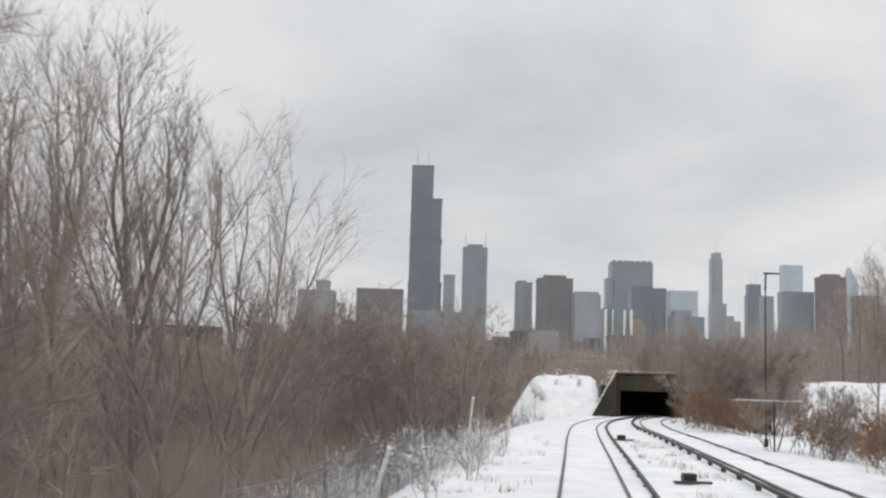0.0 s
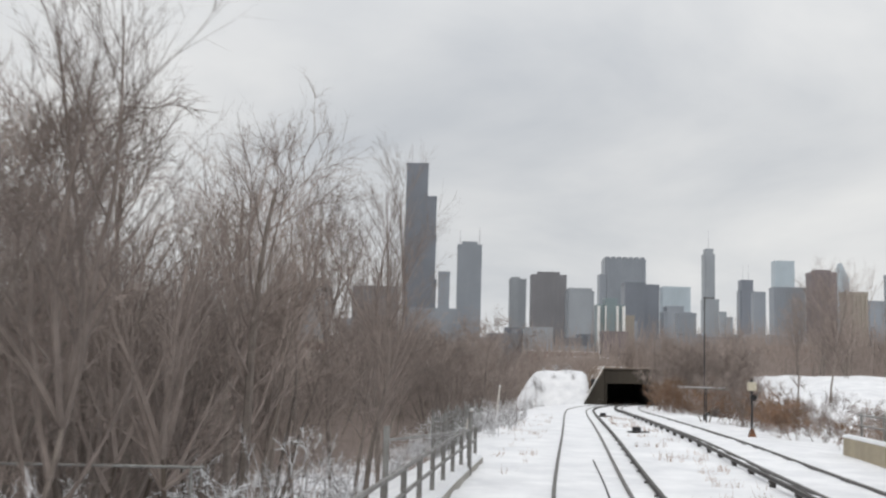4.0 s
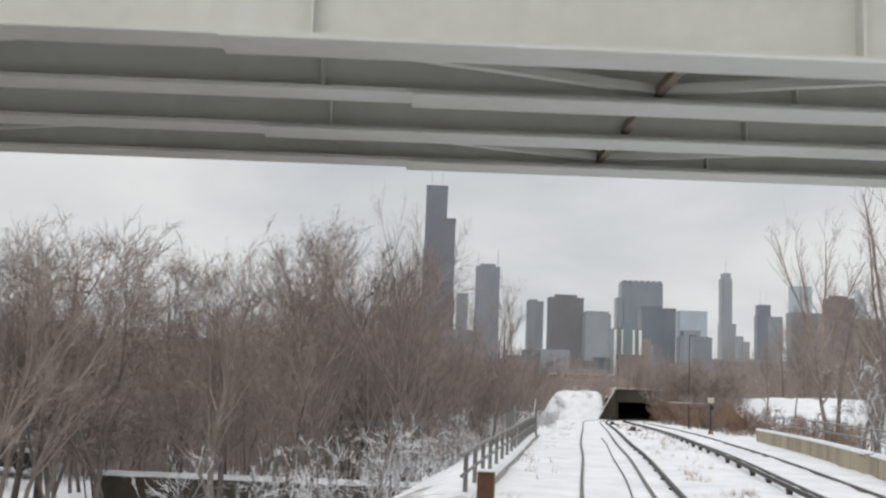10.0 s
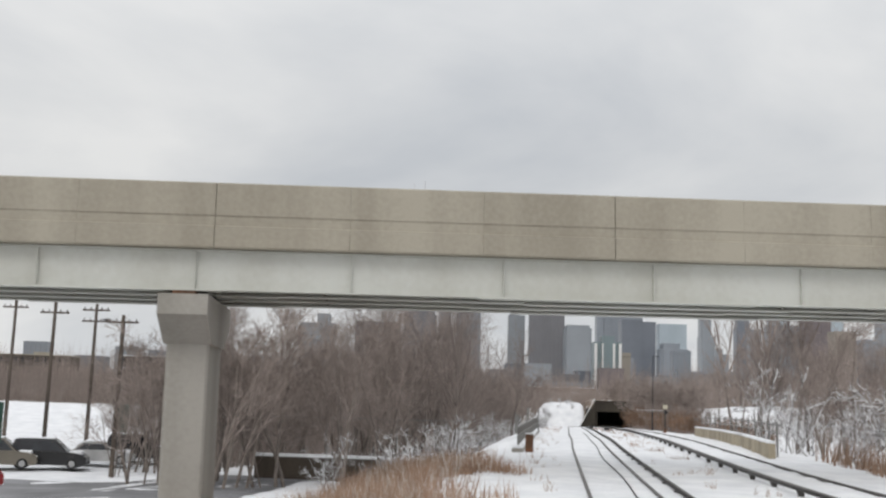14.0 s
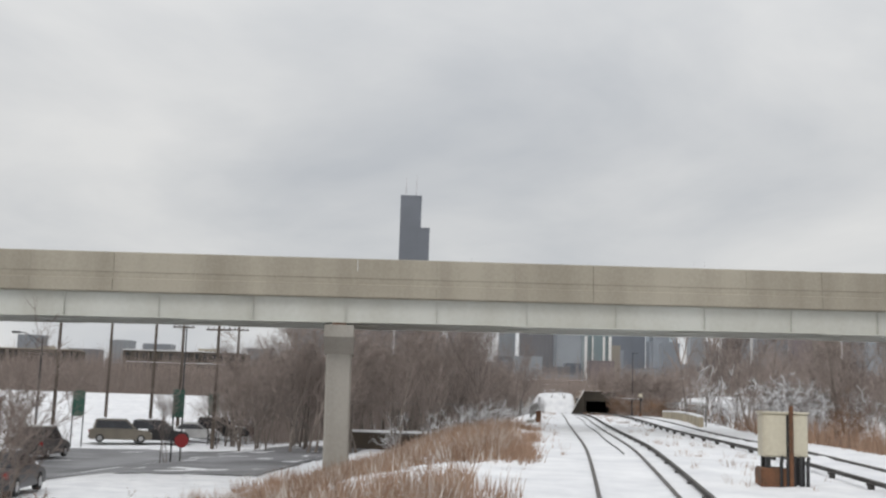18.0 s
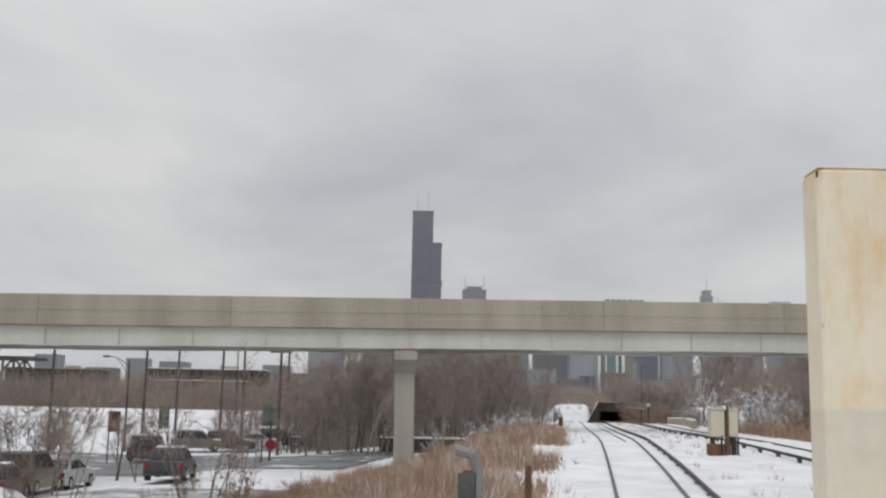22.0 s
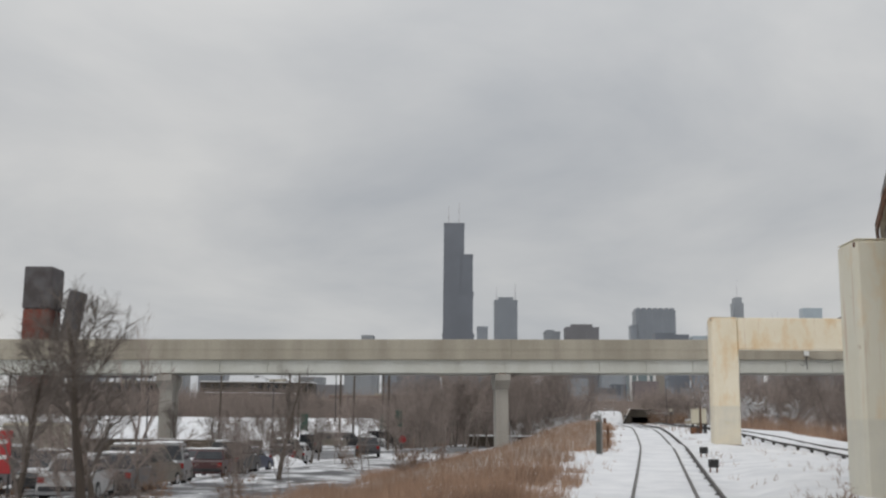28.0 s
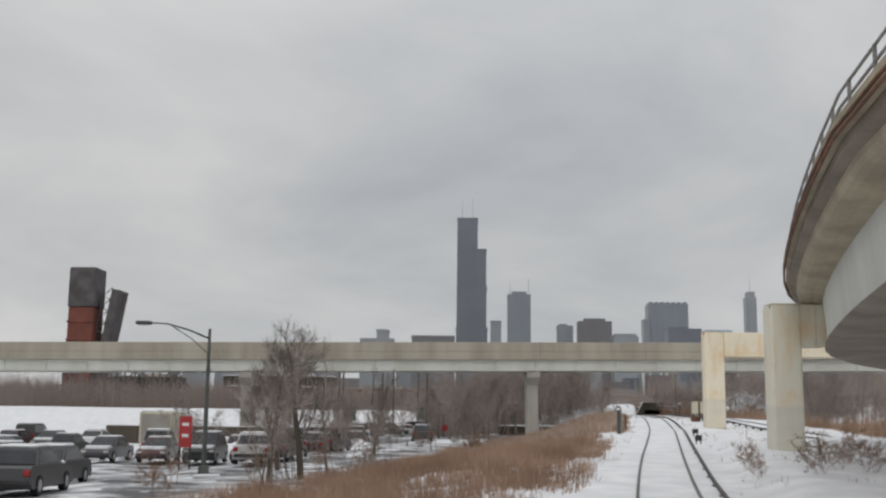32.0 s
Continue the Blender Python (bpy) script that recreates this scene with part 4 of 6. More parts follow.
# ---------------------------------------------------------------- poles, lamps and signs
def lamp_pole(x, y, h, arm, turn, label, z=None, material=None, fat=1.0):
    z = ground_z(x, y) if z is None else z
    m_ = material or M["dark_metal"]
    r = thing("street_lamp", pose(x, y, z, 0, 0, turn), label, "street lamp", "street lamps")
    part("pole", Build().tube([(0, 0, -0.2), (0, 0, h * 0.5), (0, 0, h)], [0.11 * fat, 0.09 * fat, 0.06 * fat], 8), m_, r)
    part("base", Build().box(-0.2 * fat, -0.2 * fat, -0.1, 0.2 * fat, 0.2 * fat, 0.35, 0.04), m_, r)
    if arm:
        part("arm", Build().tube([(0, 0, h * 0.93), (-arm * 0.35, 0, h * 0.99), (-arm * 0.7, 0, h * 1.03), (-arm, 0, h * 1.035)], [0.045, 0.04, 0.035, 0.03], 6), m_, r)
        part("brace", Build().tube([(0, 0, h * 0.82), (-arm * 0.3, 0, h * 0.93), (-arm * 0.62, 0, h * 1.015)], 0.022, 5), m_, r)
        part("lamp_head", Build().box(-arm - 0.55, -0.14 * fat, h * 1.035 - 0.08 * fat, -arm + 0.12, 0.14 * fat, h * 1.035 + 0.08 * fat, 0.04 * fat), m_, r, "cobra-head lantern")
        part("lens", Build().box(-arm - 0.42, -0.1 * fat, h * 1.035 - 0.11 * fat, -arm - 0.05, 0.1 * fat, h * 1.035 - 0.078 * fat, 0.01 * fat), M["lamp_glass"], r)
    return r


lamp_pole(-31.7, -93.5, 6.1, 2.6, 4, "grey street lamp with a long curved arm", material=M["pole_green"])
lamp_pole(13.6, 47.0, 7.0, 0.05, 180, "slim dark lamp pole beside the tracks", fat=0.42)
lamp_pole(-41, 7, 8.2, 1.8, 10, "tall street lamp beside the snowy field")
lamp_pole(-38, 45, 8.5, 1.8, -15, "tall street lamp beside the parking lot")
lamp_pole(-60, 20, 8.5, 1.8, 160, "tall street lamp beside the parking lot")


def utility_pole(x, y, h, turn=0, arms=1):
    z = ground_z(x, y)
    r = thing("utility_pole", pose(x, y, z, 0, 0, turn), "weathered wooden utility pole with crossarm", "utility pole", "utility poles")
    part("pole", Build().tube([(0, 0, -0.3), (0.02, 0, h)], [0.16, 0.11], 8), M["wood_pole"], r)
    for k in range(arms):
        part("crossarm", Build().box(-1.0, -0.06, h - 0.5 - 0.8 * k, 1.0, 0.06, h - 0.38 - 0.8 * k, 0.01), M["wood_pole"], r)
        for s in (-0.85, -0.4, 0.4, 0.85):
            part("insulator", Build().tube([(s, 0, h - 0.39 - 0.8 * k), (s, 0, h - 0.22 - 0.8 * k)], [0.05, 0.03], 6), M["insulator"], r)


for x, y, h in ((-33.6, 13, 11.2), (-32.4, 18, 10.6), (-27.0, 6.0, 9.6), (-38.5, 3.5, 9.8), (-40.5, 24, 11.4), (-29.5, 30, 10.6), (-46.5, 3, 10.4)):
    utility_pole(x, y, h, 8 * math.sin(x), 1 if h < 10.5 else 2)


def panel_sign(x, y, w, h, lift, m_, label, turn=0, bars=2):
    z = ground_z(x, y)
    r = thing("sign", pose(x, y, z, 0, 0, turn), label, "sign", "signs")
    for s in (-w / 2 + 0.06, w / 2 - 0.06):
        part("post", Build().tube([(s, 0.06, -0.2), (s, 0.06, lift + h)], 0.05, 6), M["dark_metal"], r)
    part("panel", Build().box(-w / 2, -0.05, lift, w / 2, 0.05, lift + h, 0.015), m_, r)
    for k in range(bars):
        zz = lift + h * (0.74 - 0.36 * k)
        part("lettering_bar", Build().box(-w * 0.26, -0.058, zz - 0.05 * h, w * 0.26, -0.051, zz + 0.05 * h), M["white_sign"], r, "plain white bar of lettering")


panel_sign(-35.85, -81.2, 0.68, 1.65, 1.2, M["red_sign"], "tall red upright sign beside parked cars")
panel_sign(-27.9, 10.5, 0.8, 1.7, 2.5, M["green_sign"], "dark green sign panel between two poles", 5, 0)
panel_sign(-36.6, 3.2, 0.9, 1.9, 2.3, M["green_sign"], "dark green sign panel between two poles", 5, 0)
panel_sign(-35.0, -17.0, 0.8, 1.4, 2.2, M["rust"], "rust-brown sign board on posts", 10, 0)
panel_sign(-24.2, -19.2, 0.62, 1.5, 2.3, M["green_sign"], "narrow dark green banner on posts", 5, 0)


def octagon_sign(x, y):
    z = ground_z(x, y)
    r = thing("stop_sign", pose(x, y, z, 0, 0, 6), "red octagonal road sign on a thin post", "road sign")
    part("post", Build().tube([(0, 0, -0.2), (0, 0, 1.3)], 0.03, 6), M["fence_steel"], r)
    ring = [(0.38 * math.cos(math.pi / 8 + k * math.pi / 4), 0.38 * math.sin(math.pi / 8 + k * math.pi / 4)) for k in range(8)]
    part("plate", Build().add([(a_, -0.05, 1.0 + c_) for a_, c_ in ring] + [(a_, -0.03, 1.0 + c_) for a_, c_ in ring], [tuple(range(8)), tuple(range(15, 7, -1))] + [(k, k + 8, (k + 1) % 8 + 8, (k + 1) % 8) for k in range(8)]), M["red_sign"], r)


octagon_sign(-23.8, -19.7)



def track_sign(x, y, h, w, hh, m_, label, top=False):
    z = ground_z(x, y)
    r = thing("track_marker", pose(x, y, z, 0, 0, -10), label, "track marker", "track markers")
    part("post", Build().box(-0.05, -0.05, -0.2, 0.05, 0.05, h, 0.012), M["rust"], r)
    if w:
        part("plate", Build().box(-w / 2, -0.085, h - hh, w / 2, -0.052, h - 0.02, 0.01), m_, r)
    if top:
        part("bent_pipe", Build().tube([(0.1, 0, -0.2), (0.1, 0, h), (0.05, 0, h + 0.16), (-0.12, 0, h + 0.2)], 0.06, 8), M["fence_steel"], r)


track_sign(-11.6, -75.4, 0.95, 0.0, 0.0, M["white_sign"], "short rusty steel marker post")
track_sign(-12.7, -81.0, 1.25, 0.18, 1.3, M["pole_green"], "grey telephone box post with a bent pipe", True)


def dwarf_signal(x, y):
    z = ground_z(x, y)
    r = thing("signal", pose(x, y, z, 0, 0, -6), "railway signal with a cream box above a dark lamp", "signal")
    part("mast", Build().tube([(0, 0, -0.3), (0, 0, 2.3)], 0.045, 8), M["dark_metal"], r)
    part("foot", Build().add([(-0.16, -0.16, -0.05), (0.16, -0.16, -0.05), (0.16, 0.16, -0.05), (-0.16, 0.16, -0.05), (-0.06, -0.06, 0.3), (0.06, -0.06, 0.3), (0.06, 0.06, 0.3), (-0.06, 0.06, 0.3)], [(0, 1, 5, 4), (1, 2, 6, 5), (2, 3, 7, 6), (3, 0, 4, 7), (4, 5, 6, 7)]), M["rust"], r)
    part("marker_box", Build().box(-0.17, -0.12, 1.82, 0.17, 0.04, 2.16, 0.02), M["cream_box"], r)
    lamp = part("lamp", Build().tube([(0.04, -0.16, 1.55), (0.04, 0.06, 1.55)], [0.13, 0.12], 14), M["dark_metal"], r, "round dark lamp housing")
    part("hood", Build().tube([(0.04, -0.26, 1.6), (0.04, -0.15, 1.59)], [0.115, 0.12], 12, False), M["dark_metal"], lamp)
    part("stay", Build().tube([(0.05, 0.0, 1.2), (0.42, 0.1, 2.05)], 0.022, 5), M["fence_steel"], r)


dwarf_signal(10.4, 26.7)


def cross_gate(x, y):
    z = ground_z(x, y)
    r = thing("pipe_gate", pose(x, y, z, 0, 0, 4), "pipe gate bar with snow on a dark post", "gate")
    part("post", Build().tube([(0, 0, -0.3), (0, 0, 2.42 - z)], 0.035, 8), M["dark_metal"], r)
    part("bar", Build().tube([(-1.7, 0, 2.45 - z), (1.3, 0, 2.36 - z)], 0.024, 6), M["fence_steel"], r)
    part("snow_cap", Build().box(-1.5, -0.035, 2.43 - z, 1.1, 0.035, 2.46 - z, 0.01), M["snow"], r)


cross_gate(12.7, 43.0)


def hut(x, y):
    r = thing("signal_hut", pose(x, y, -1.5, 0, 0, 12), "small pale hut on stilts with a snowy hip roof", "hut")
    for sx in (-1.3, 1.3):
        for sy in (-1.3, 1.3):
            part("stilt", Build().box(sx - 0.12, sy - 0.12, -1, sx + 0.12, sy + 0.12, 6.6), M["wood_pole"], r)
    part("cabin", Build().box(-1.5, -1.5, 6.5, 1.5, 1.5, 8.7, 0.04), M["white_sign"], r)
    for sx in (-0.75, 0.75):
        part("window", Build().box(sx - 0.45, -1.53, 7.4, sx + 0.45, -1.49, 8.3), M["glass"], r)
    part("roof", Build().add([(-2, -2, 8.68), (2, -2, 8.68), (2, 2, 8.68), (-2, 2, 8.68), (0, 0, 9.75)], [(0, 1, 4), (1, 2, 4), (2, 3, 4), (3, 0, 4), (3, 2, 1, 0)]), M["snow"], r, "snow-covered hip roof")
    part("stair", Build().box(1.5, -1.5, -1, 2.2, -0.8, 6.5), M["wood_pole"], r)


hut(51.5, 166)

# ---------------------------------------------------------------- trees and brush
def branch(b, rng, p, d, length, r, level, tips, wander, up, n, segs):
    pts, q, dd = [p.copy()], p.copy(), d.copy()
    for i in range(segs):
        dd = (dd + Vector((rng.gauss(0, wander), rng.gauss(0, wander), rng.gauss(0, wander) + up))).normalized()
        q = q + dd * (length / segs)
        pts.append(q.copy())
    rad = [r * (1 - 0.75 * i / segs) for i in range(segs + 1)]
    b.tube(pts, rad, n, False)
    tips.append((pts, rad, dd, level))
    return pts, rad


def spread(rng, d, angle):
    side = d.orthogonal().normalized()
    side.rotate(Matrix.Rotation(rng.uniform(0, 2 * math.pi), 3, d).to_quaternion())
    return (d * math.cos(angle) + side * math.sin(angle)).normalized()


def tree_meshes(seed, h, stems=1, limbs=9, subs=5, twigs=5, fine=4, lean=0.05, thick=0.13, up=0.10, bark="bark", twig="twig"):
    rng = random.Random(seed)
    woods, crown = [], Build()
    for s in range(stems):
        wood = Build()
        woods.append(wood)
        d0 = Vector((rng.gauss(0, lean + 0.1 * (stems > 1)), rng.gauss(0, lean + 0.1 * (stems > 1)), 1)).normalized()
        p0 = Vector((rng.gauss(0, 0.25 * (stems > 1)), rng.gauss(0, 0.25 * (stems > 1)), -0.25))
        hh = h * rng.uniform(0.75, 1.0) if stems > 1 else h * 0.86
        tr, _ = branch(wood, rng, p0, d0, hh, thick / (stems ** 0.4), 0, [], 0.07, 0.05, 6, 9)
        for i in range(limbs):
            t = rng.uniform(0.22, 0.98)
            k = t * 9
            a = min(int(k), 8)
            p = tr[a].lerp(tr[a + 1], k - a)
            ld = spread(rng, (tr[a + 1] - tr[a]).normalized(), rng.uniform(0.45, 0.95))
            ln = hh * rng.uniform(0.28, 0.42) * (1.15 - 0.55 * t)
            lp, lr = branch(crown, rng, p, ld, ln, thick * (1.05 - 0.8 * t) * 0.5 / (stems ** 0.4), 1, [], 0.10, up, 4, 5)
            for j in range(subs):
                u = rng.uniform(0.25, 1.0) * 5
                c = min(int(u), 4)
                q = lp[c].lerp(lp[c + 1], u - c)
                sd = spread(rng, (lp[c + 1] - lp[c]).normalized(), rng.uniform(0.4, 0.9))
                sp, sr = branch(crown, rng, q, sd, ln * rng.uniform(0.35, 0.6), max(lr[c] * 0.5, 0.013), 2, [], 0.12, up * 1.2, 3, 2)
                for w in range(twigs):
                    v = rng.uniform(0.2, 1.0) * 2
                    e = min(int(v), 1)
                    o = sp[e].lerp(sp[e + 1], v - e)
                    td = spread(rng, (sp[e + 1] - sp[e]).normalized(), rng.uniform(0.35, 0.85))
                    tl = ln * rng.uniform(0.2, 0.36)
                    e1 = o + td * tl
                    sa = td.orthogonal().normalized() * 0.009
                    sb = td.cross(sa)
                    crown.add([o + sa, o - sa * 0.5 + sb * 0.87, o - sa * 0.5 - sb * 0.87, e1], [(0, 1, 3), (1, 2, 3), (2, 0, 3)])
                    tp = [o, o, e1]
                    for x in range(fine):
                        g = tp[0].lerp(tp[2], rng.uniform(0.25, 1.0))
                        fd = spread(rng, td, rng.uniform(0.3, 0.8))
                        l2 = ln * rng.uniform(0.1, 0.2)
                        s2 = fd.orthogonal().normalized() * 0.005
                        crown.add([g - s2, g + s2, g + fd * l2], [(0, 1, 2)])
    if stems > 3:
        for w in woods[1:]:
            woods[0].add(w.v, w.f)
        woods = woods[:1]
    return [w.mesh("trunk", M[bark]) for w in woods], crown.mesh("crown", M[twig])


def vase_meshes(seed, h, fork, limbs=5, subs=8, twigs=5, fine=4, thick=0.16, open_=0.42, bark="bark"):
    """A trunk that forks into steep limbs, each fringed with upright shoots."""
    rng = random.Random(seed)
    wood, crown = Build(), Build()
    d0 = Vector((rng.gauss(0, 0.06), rng.gauss(0, 0.06), 1)).normalized()
    tr, _ = branch(wood, rng, Vector((0, 0, -0.25)), d0, h * fork + 0.25, thick, 0, [], 0.04, 0.03, 7, 6)
    starts = [(tr[-1 - (i % 3 == 2)], rng.uniform(0.5, 1.0), 1.0, i) for i in range(limbs)] + [(tr[rng.randrange(3, 6)], 1.5, 0.5, i) for i in range(3)]
    for p, share, full, i in starts:
        az = 2 * math.pi * (i + rng.uniform(-0.25, 0.25)) / max(1, limbs)
        tilt = open_ * share
        ld = Vector((math.cos(az) * math.sin(tilt), math.sin(az) * math.sin(tilt), math.cos(tilt)))
        ln = h * (1 - fork) * rng.uniform(0.85, 1.05) * full
        lp, lr = branch(crown, rng, p, ld, ln, thick * 0.55 * (0.6 + 0.4 * full), 1, [], 0.07, 0.06, 5, 7)
        for j in range(int(subs * full)):
            u = (0.12 + 0.86 * (j + rng.random()) / subs / full) * 7
            c = min(int(u), 6)
            q = lp[c].lerp(lp[c + 1], u - c)
            sd = spread(rng, (lp[c + 1] - lp[c]).normalized(), rng.uniform(0.35, 0.75))
            sl = ln * rng.uniform(0.22, 0.4)
            sp, sr = branch(crown, rng, q, sd, sl, max(lr[c] * 0.45, 0.012), 2, [], 0.10, 0.14, 3, 3)
            for w in range(twigs):
                v = rng.uniform(0.2, 1.0) * 3
                e = min(int(v), 2)
                o = sp[e].lerp(sp[e + 1], v - e)
                td = spread(rng, (sp[e + 1] - sp[e]).normalized(), rng.uniform(0.3, 0.7))
                e1 = o + (td + Vector((0, 0, 0.25))).normalized() * sl * rng.uniform(0.35, 0.65)
                sa = td.orthogonal().normalized() * 0.010
                sb = td.cross(sa)
                crown.add([o + sa, o - sa * 0.5 + sb * 0.87, o - sa * 0.5 - sb * 0.87, e1], [(0, 1, 3), (1, 2, 3), (2, 0, 3)])
                for x in range(fine):
                    g = o.lerp(e1, rng.uniform(0.2, 1.0))
                    fd = spread(rng, td, rng.uniform(0.3, 0.8))
                    s2 = fd.orthogonal().normalized() * 0.005
                    crown.add([g - s2, g + s2, g + fd * sl * rng.uniform(0.15, 0.34)], [(0, 1, 2)])
    return [wood.mesh("trunk", M[bark])], crown.mesh("crown", M["twig"])


TREES = {
    "tall": [tree_meshes(11 + k, 12.5, 1, 16, 6, 6, 6, 0.05, 0.17, 0.14) for k in range(3)],
    "vase": [vase_meshes(131 + k, 15.5, (0.55, 0.42, 0.3)[k], (4, 5, 7)[k], 14, 7, 7, 0.17, (0.36, 0.45, 0.62)[k]) for k in range(3)],
    "lot": [tree_meshes(171 + k, 6.4, 1, 16, 7, 7, 6, 0.04, 0.15, 0.13, "wood_pole", "bark") for k in range(2)],
    "fork": [vase_meshes(151 + k, 10.0, 0.5, 4, 9, 5, 4, 0.13, 0.5) for k in range(2)],
    "thorn": [vase_meshes(191 + k, 9.0, 0.42, 5, 9, 5, 4, 0.15, 0.6, "wood_pole") for k in range(3)],
    "mid": [tree_meshes(31 + k, 8.6, 2, 11, 6, 6, 6, 0.06, 0.12, 0.11) for k in range(3)],
    "bush": [tree_meshes(51 + k, 5.2, 6, 6, 5, 5, 5, 0.16, 0.07, 0.10) for k in range(3)],
    "low": [tree_meshes(71 + k, 2.6, 8, 5, 4, 4, 3, 0.35, 0.035, 0.02, "twig", "twig_red") for k in range(2)],
    "frost": [tree_meshes(91 + k, 3.2, 6, 5, 4, 3, 2, 0.45, 0.05, 0.0, "snowy_twig", "snowy_twig") for k in range(2)],
    "sapling": [tree_meshes(111 + k, 6.6, 3, 8, 5, 5, 5, 0.12, 0.06, 0.12) for k in range(3)],
}
SAY = {
    "tall": ("tree", "tall bare tree with fine upward branches", "tree", "bare trees"),
    "mid": ("tree", "bare twin-stemmed tree in the winter thicket", "tree", "bare trees"),
    "bush": ("shrub", "dense bare brown shrub of many stems", "shrub", "bare shrubs"),
    "low": ("shrub", "low russet shrub poking out of the snow", "shrub", "bare shrubs"),
    "sapling": ("sapling", "slim bare sapling crowded in the thicket", "sapling", "bare saplings"),
    "vase": ("tree", "tall bare tree forking into steep fine-twigged limbs", "tree", "bare trees"),
    "lot": ("tree", "small bare street tree with a spreading twiggy crown", "tree", "bare trees"),
    "fork": ("tree", "slender bare tree with few long forked limbs", "tree", "bare trees"),
    "thorn": ("tree", "low bare tree with a dark trunk and crooked limbs", "tree", "bare trees"),
    "frost": ("shrub", "leaning shrub with snow lying along its branches", "shrub", "snowy shrubs"),
}
made_trees = {}


def plant(kind, k, x, y, size=1.0, turn=0.0, dz=0.0):
    # keep the open strip of bank beside the mesh fence clear
    if kind in ("bush", "sapling", "mid", "tall") and 6 < y < 37 and -0.42 * (y - 1.8) - 0.8 < x < rail_x(y):
        return None
    if kind != "frost" and y > 78 and rail_x(min(y, 105)) - 11 < x < rail_x(min(y, 105)):
        return None
    if kind in ("bush", "sapling", "low") and 37 <= y < 70 and rail_x(y) - 14 < x < rail_x(y) - 3:
        return None
    k %= len(TREES[kind])
    z = ground_z(x, y) - 0.05 + dz
    m = pose(x, y, z, 0, 0, turn) @ Matrix.Scale(size, 4)
    name, label, cat, grp = SAY[kind]
    if (kind, k) not in made_trees:
        r = thing(name, m, label, cat, grp)
        for me_ in TREES[kind][k][0]:
            part("trunk" if len(TREES[kind][k][0]) == 1 else "stem", me_, None, r)
        part("crown", TREES[kind][k][1], None, r, "snow-laden twigs" if kind == "frost" else "fine bare twigs")
        made_trees[kind, k] = r
        return r
    o = copy_thing(made_trees[kind, k], pose(x, y, z, 0, 0, turn))
    o.matrix_basis = m
    return o


rng = random.Random(5)
# single trees that stand out
plant("vase", 0, -7.4, 22.0, 0.71, 20)
plant("vase", 0, -6.2, 25.0, 0.73, 140)
plant("vase", 1, -4.6, 27.5, 0.62, 250)
plant("vase", 1, -5.0, 20.0, 0.54, 40)
plant("vase", 1, -8.8, 24.5, 0.72, 80)
plant("vase", 1, -3.6, 2.2, 0.35, 300)
plant("vase", 2, -10.6, 33.0, 0.72, 200)
plant("vase", 0, -9.3, 39.0, 0.7, 100)
plant("mid", 1, -4.4, 62, 1.15, 110)
plant("tall", 0, -11.0, 13.5, 0.98, 250)
plant("tall", 1, -13.0, 9.5, 0.92, 10)
plant("vase", 2, -13.5, 27, 0.6, 200)
plant("tall", 2, -7.4, 10.5, 0.92, 60)
plant("tall", 0, -9.8, 5.5, 0.86, 190)
plant("tall", 1, -6.7, 7.2, 0.86, 75)
for n in range(9):
    plant("mid", n, rng.uniform(-14, -6.4), rng.uniform(4, 16), rng.uniform(0.9, 1.08), n * 55.0)
plant("vase", 1, -7.4, -4.2, 0.55, 0)
plant("mid", 0, -9.6, -2.2, 1.2, 0)
plant("mid", 1, -11.5, 1.5, 1.1, 50)
plant("tall", 0, -15, 14, 0.8, 300)
plant("tall", 1, -17, 7, 0.82, 120)
for k, (x, y, q) in enumerate(((27.6, 64.7, 0.6), (36.9, 85.7, 0.62), (39.5, 76, 0.5), (43.5, 68, 0.55), (46, 80, 0.6), (23.5, 60, 0.5), (33, 52, 0.55))):
    plant("vase", k + 1, x, y, q, 67 * k)
plant("fork", 0, 9.75, 0.4, 1.0, 30)
plant("fork", 1, 9.3, 3.2, 0.85, 130)
plant("fork", 1, 12.5, 2.0, 1.0, 230)
plant("lot", 0, -27.0, -97.0, 1.0, 30)
plant("lot", 1, -29.2, -90.0, 0.8, 200)
plant("lot", 1, -26.6, -72.0, 0.85, 80)
plant("fork", 0, -26.3, -94.8, 0.5, 200)
plant("lot", 0, -27.8, -99.2, 0.8, 250)
for x, y, q in ((-33, -36, 0.75), (-37, -40, 0.7), (-30, -33, 0.6), (-42, -33, 0.8), (-47, -38, 0.7), (-35, -49, 0.6)):
    plant("lot", int(x), x, y, q, 41 * x)
plant("bush", 1, -27.6, -96.0, 0.7, 130)
for x, y, s in ((-30.5, -58, 0.45), (-28.5, -47, 0.5), (-27.5, -38, 0.42), (-29.6, -66, 0.4), (-34.0, -30, 0.5), (-36.5, -72, 0.45)):
    plant("mid", int(-x), x, y, s, x * 37)
for n in range(18):
    y = rng.uniform(-108, -50)
    plant(("low", "sapling", "low")[n % 3], n, rail_x(y) - rng.uniform(10.5, 15.5), y, rng.uniform(0.4, 0.7), rng.uniform(0, 360))
for n in range(8):
    y = rng.uniform(-82, -18)
    plant("sapling", n, rail_x(y) - rng.uniform(12.5, 26), y, rng.uniform(0.45, 0.75), rng.uniform(0, 360))
for n in range(34):
    y = rng.uniform(55, 97)
    plant(("mid", "sapling", "mid")[n % 3], n, rail_x(y) - rng.uniform(5.2, 13), y, rng.uniform(0.9, 1.2), rng.uniform(0, 360))
for n in range(14):
    y = rng.uniform(-26, 4)
    plant("frost", n, far_x(y) + rng.uniform(5.5, 14), y, rng.uniform(0.9, 1.5), rng.uniform(0, 360))
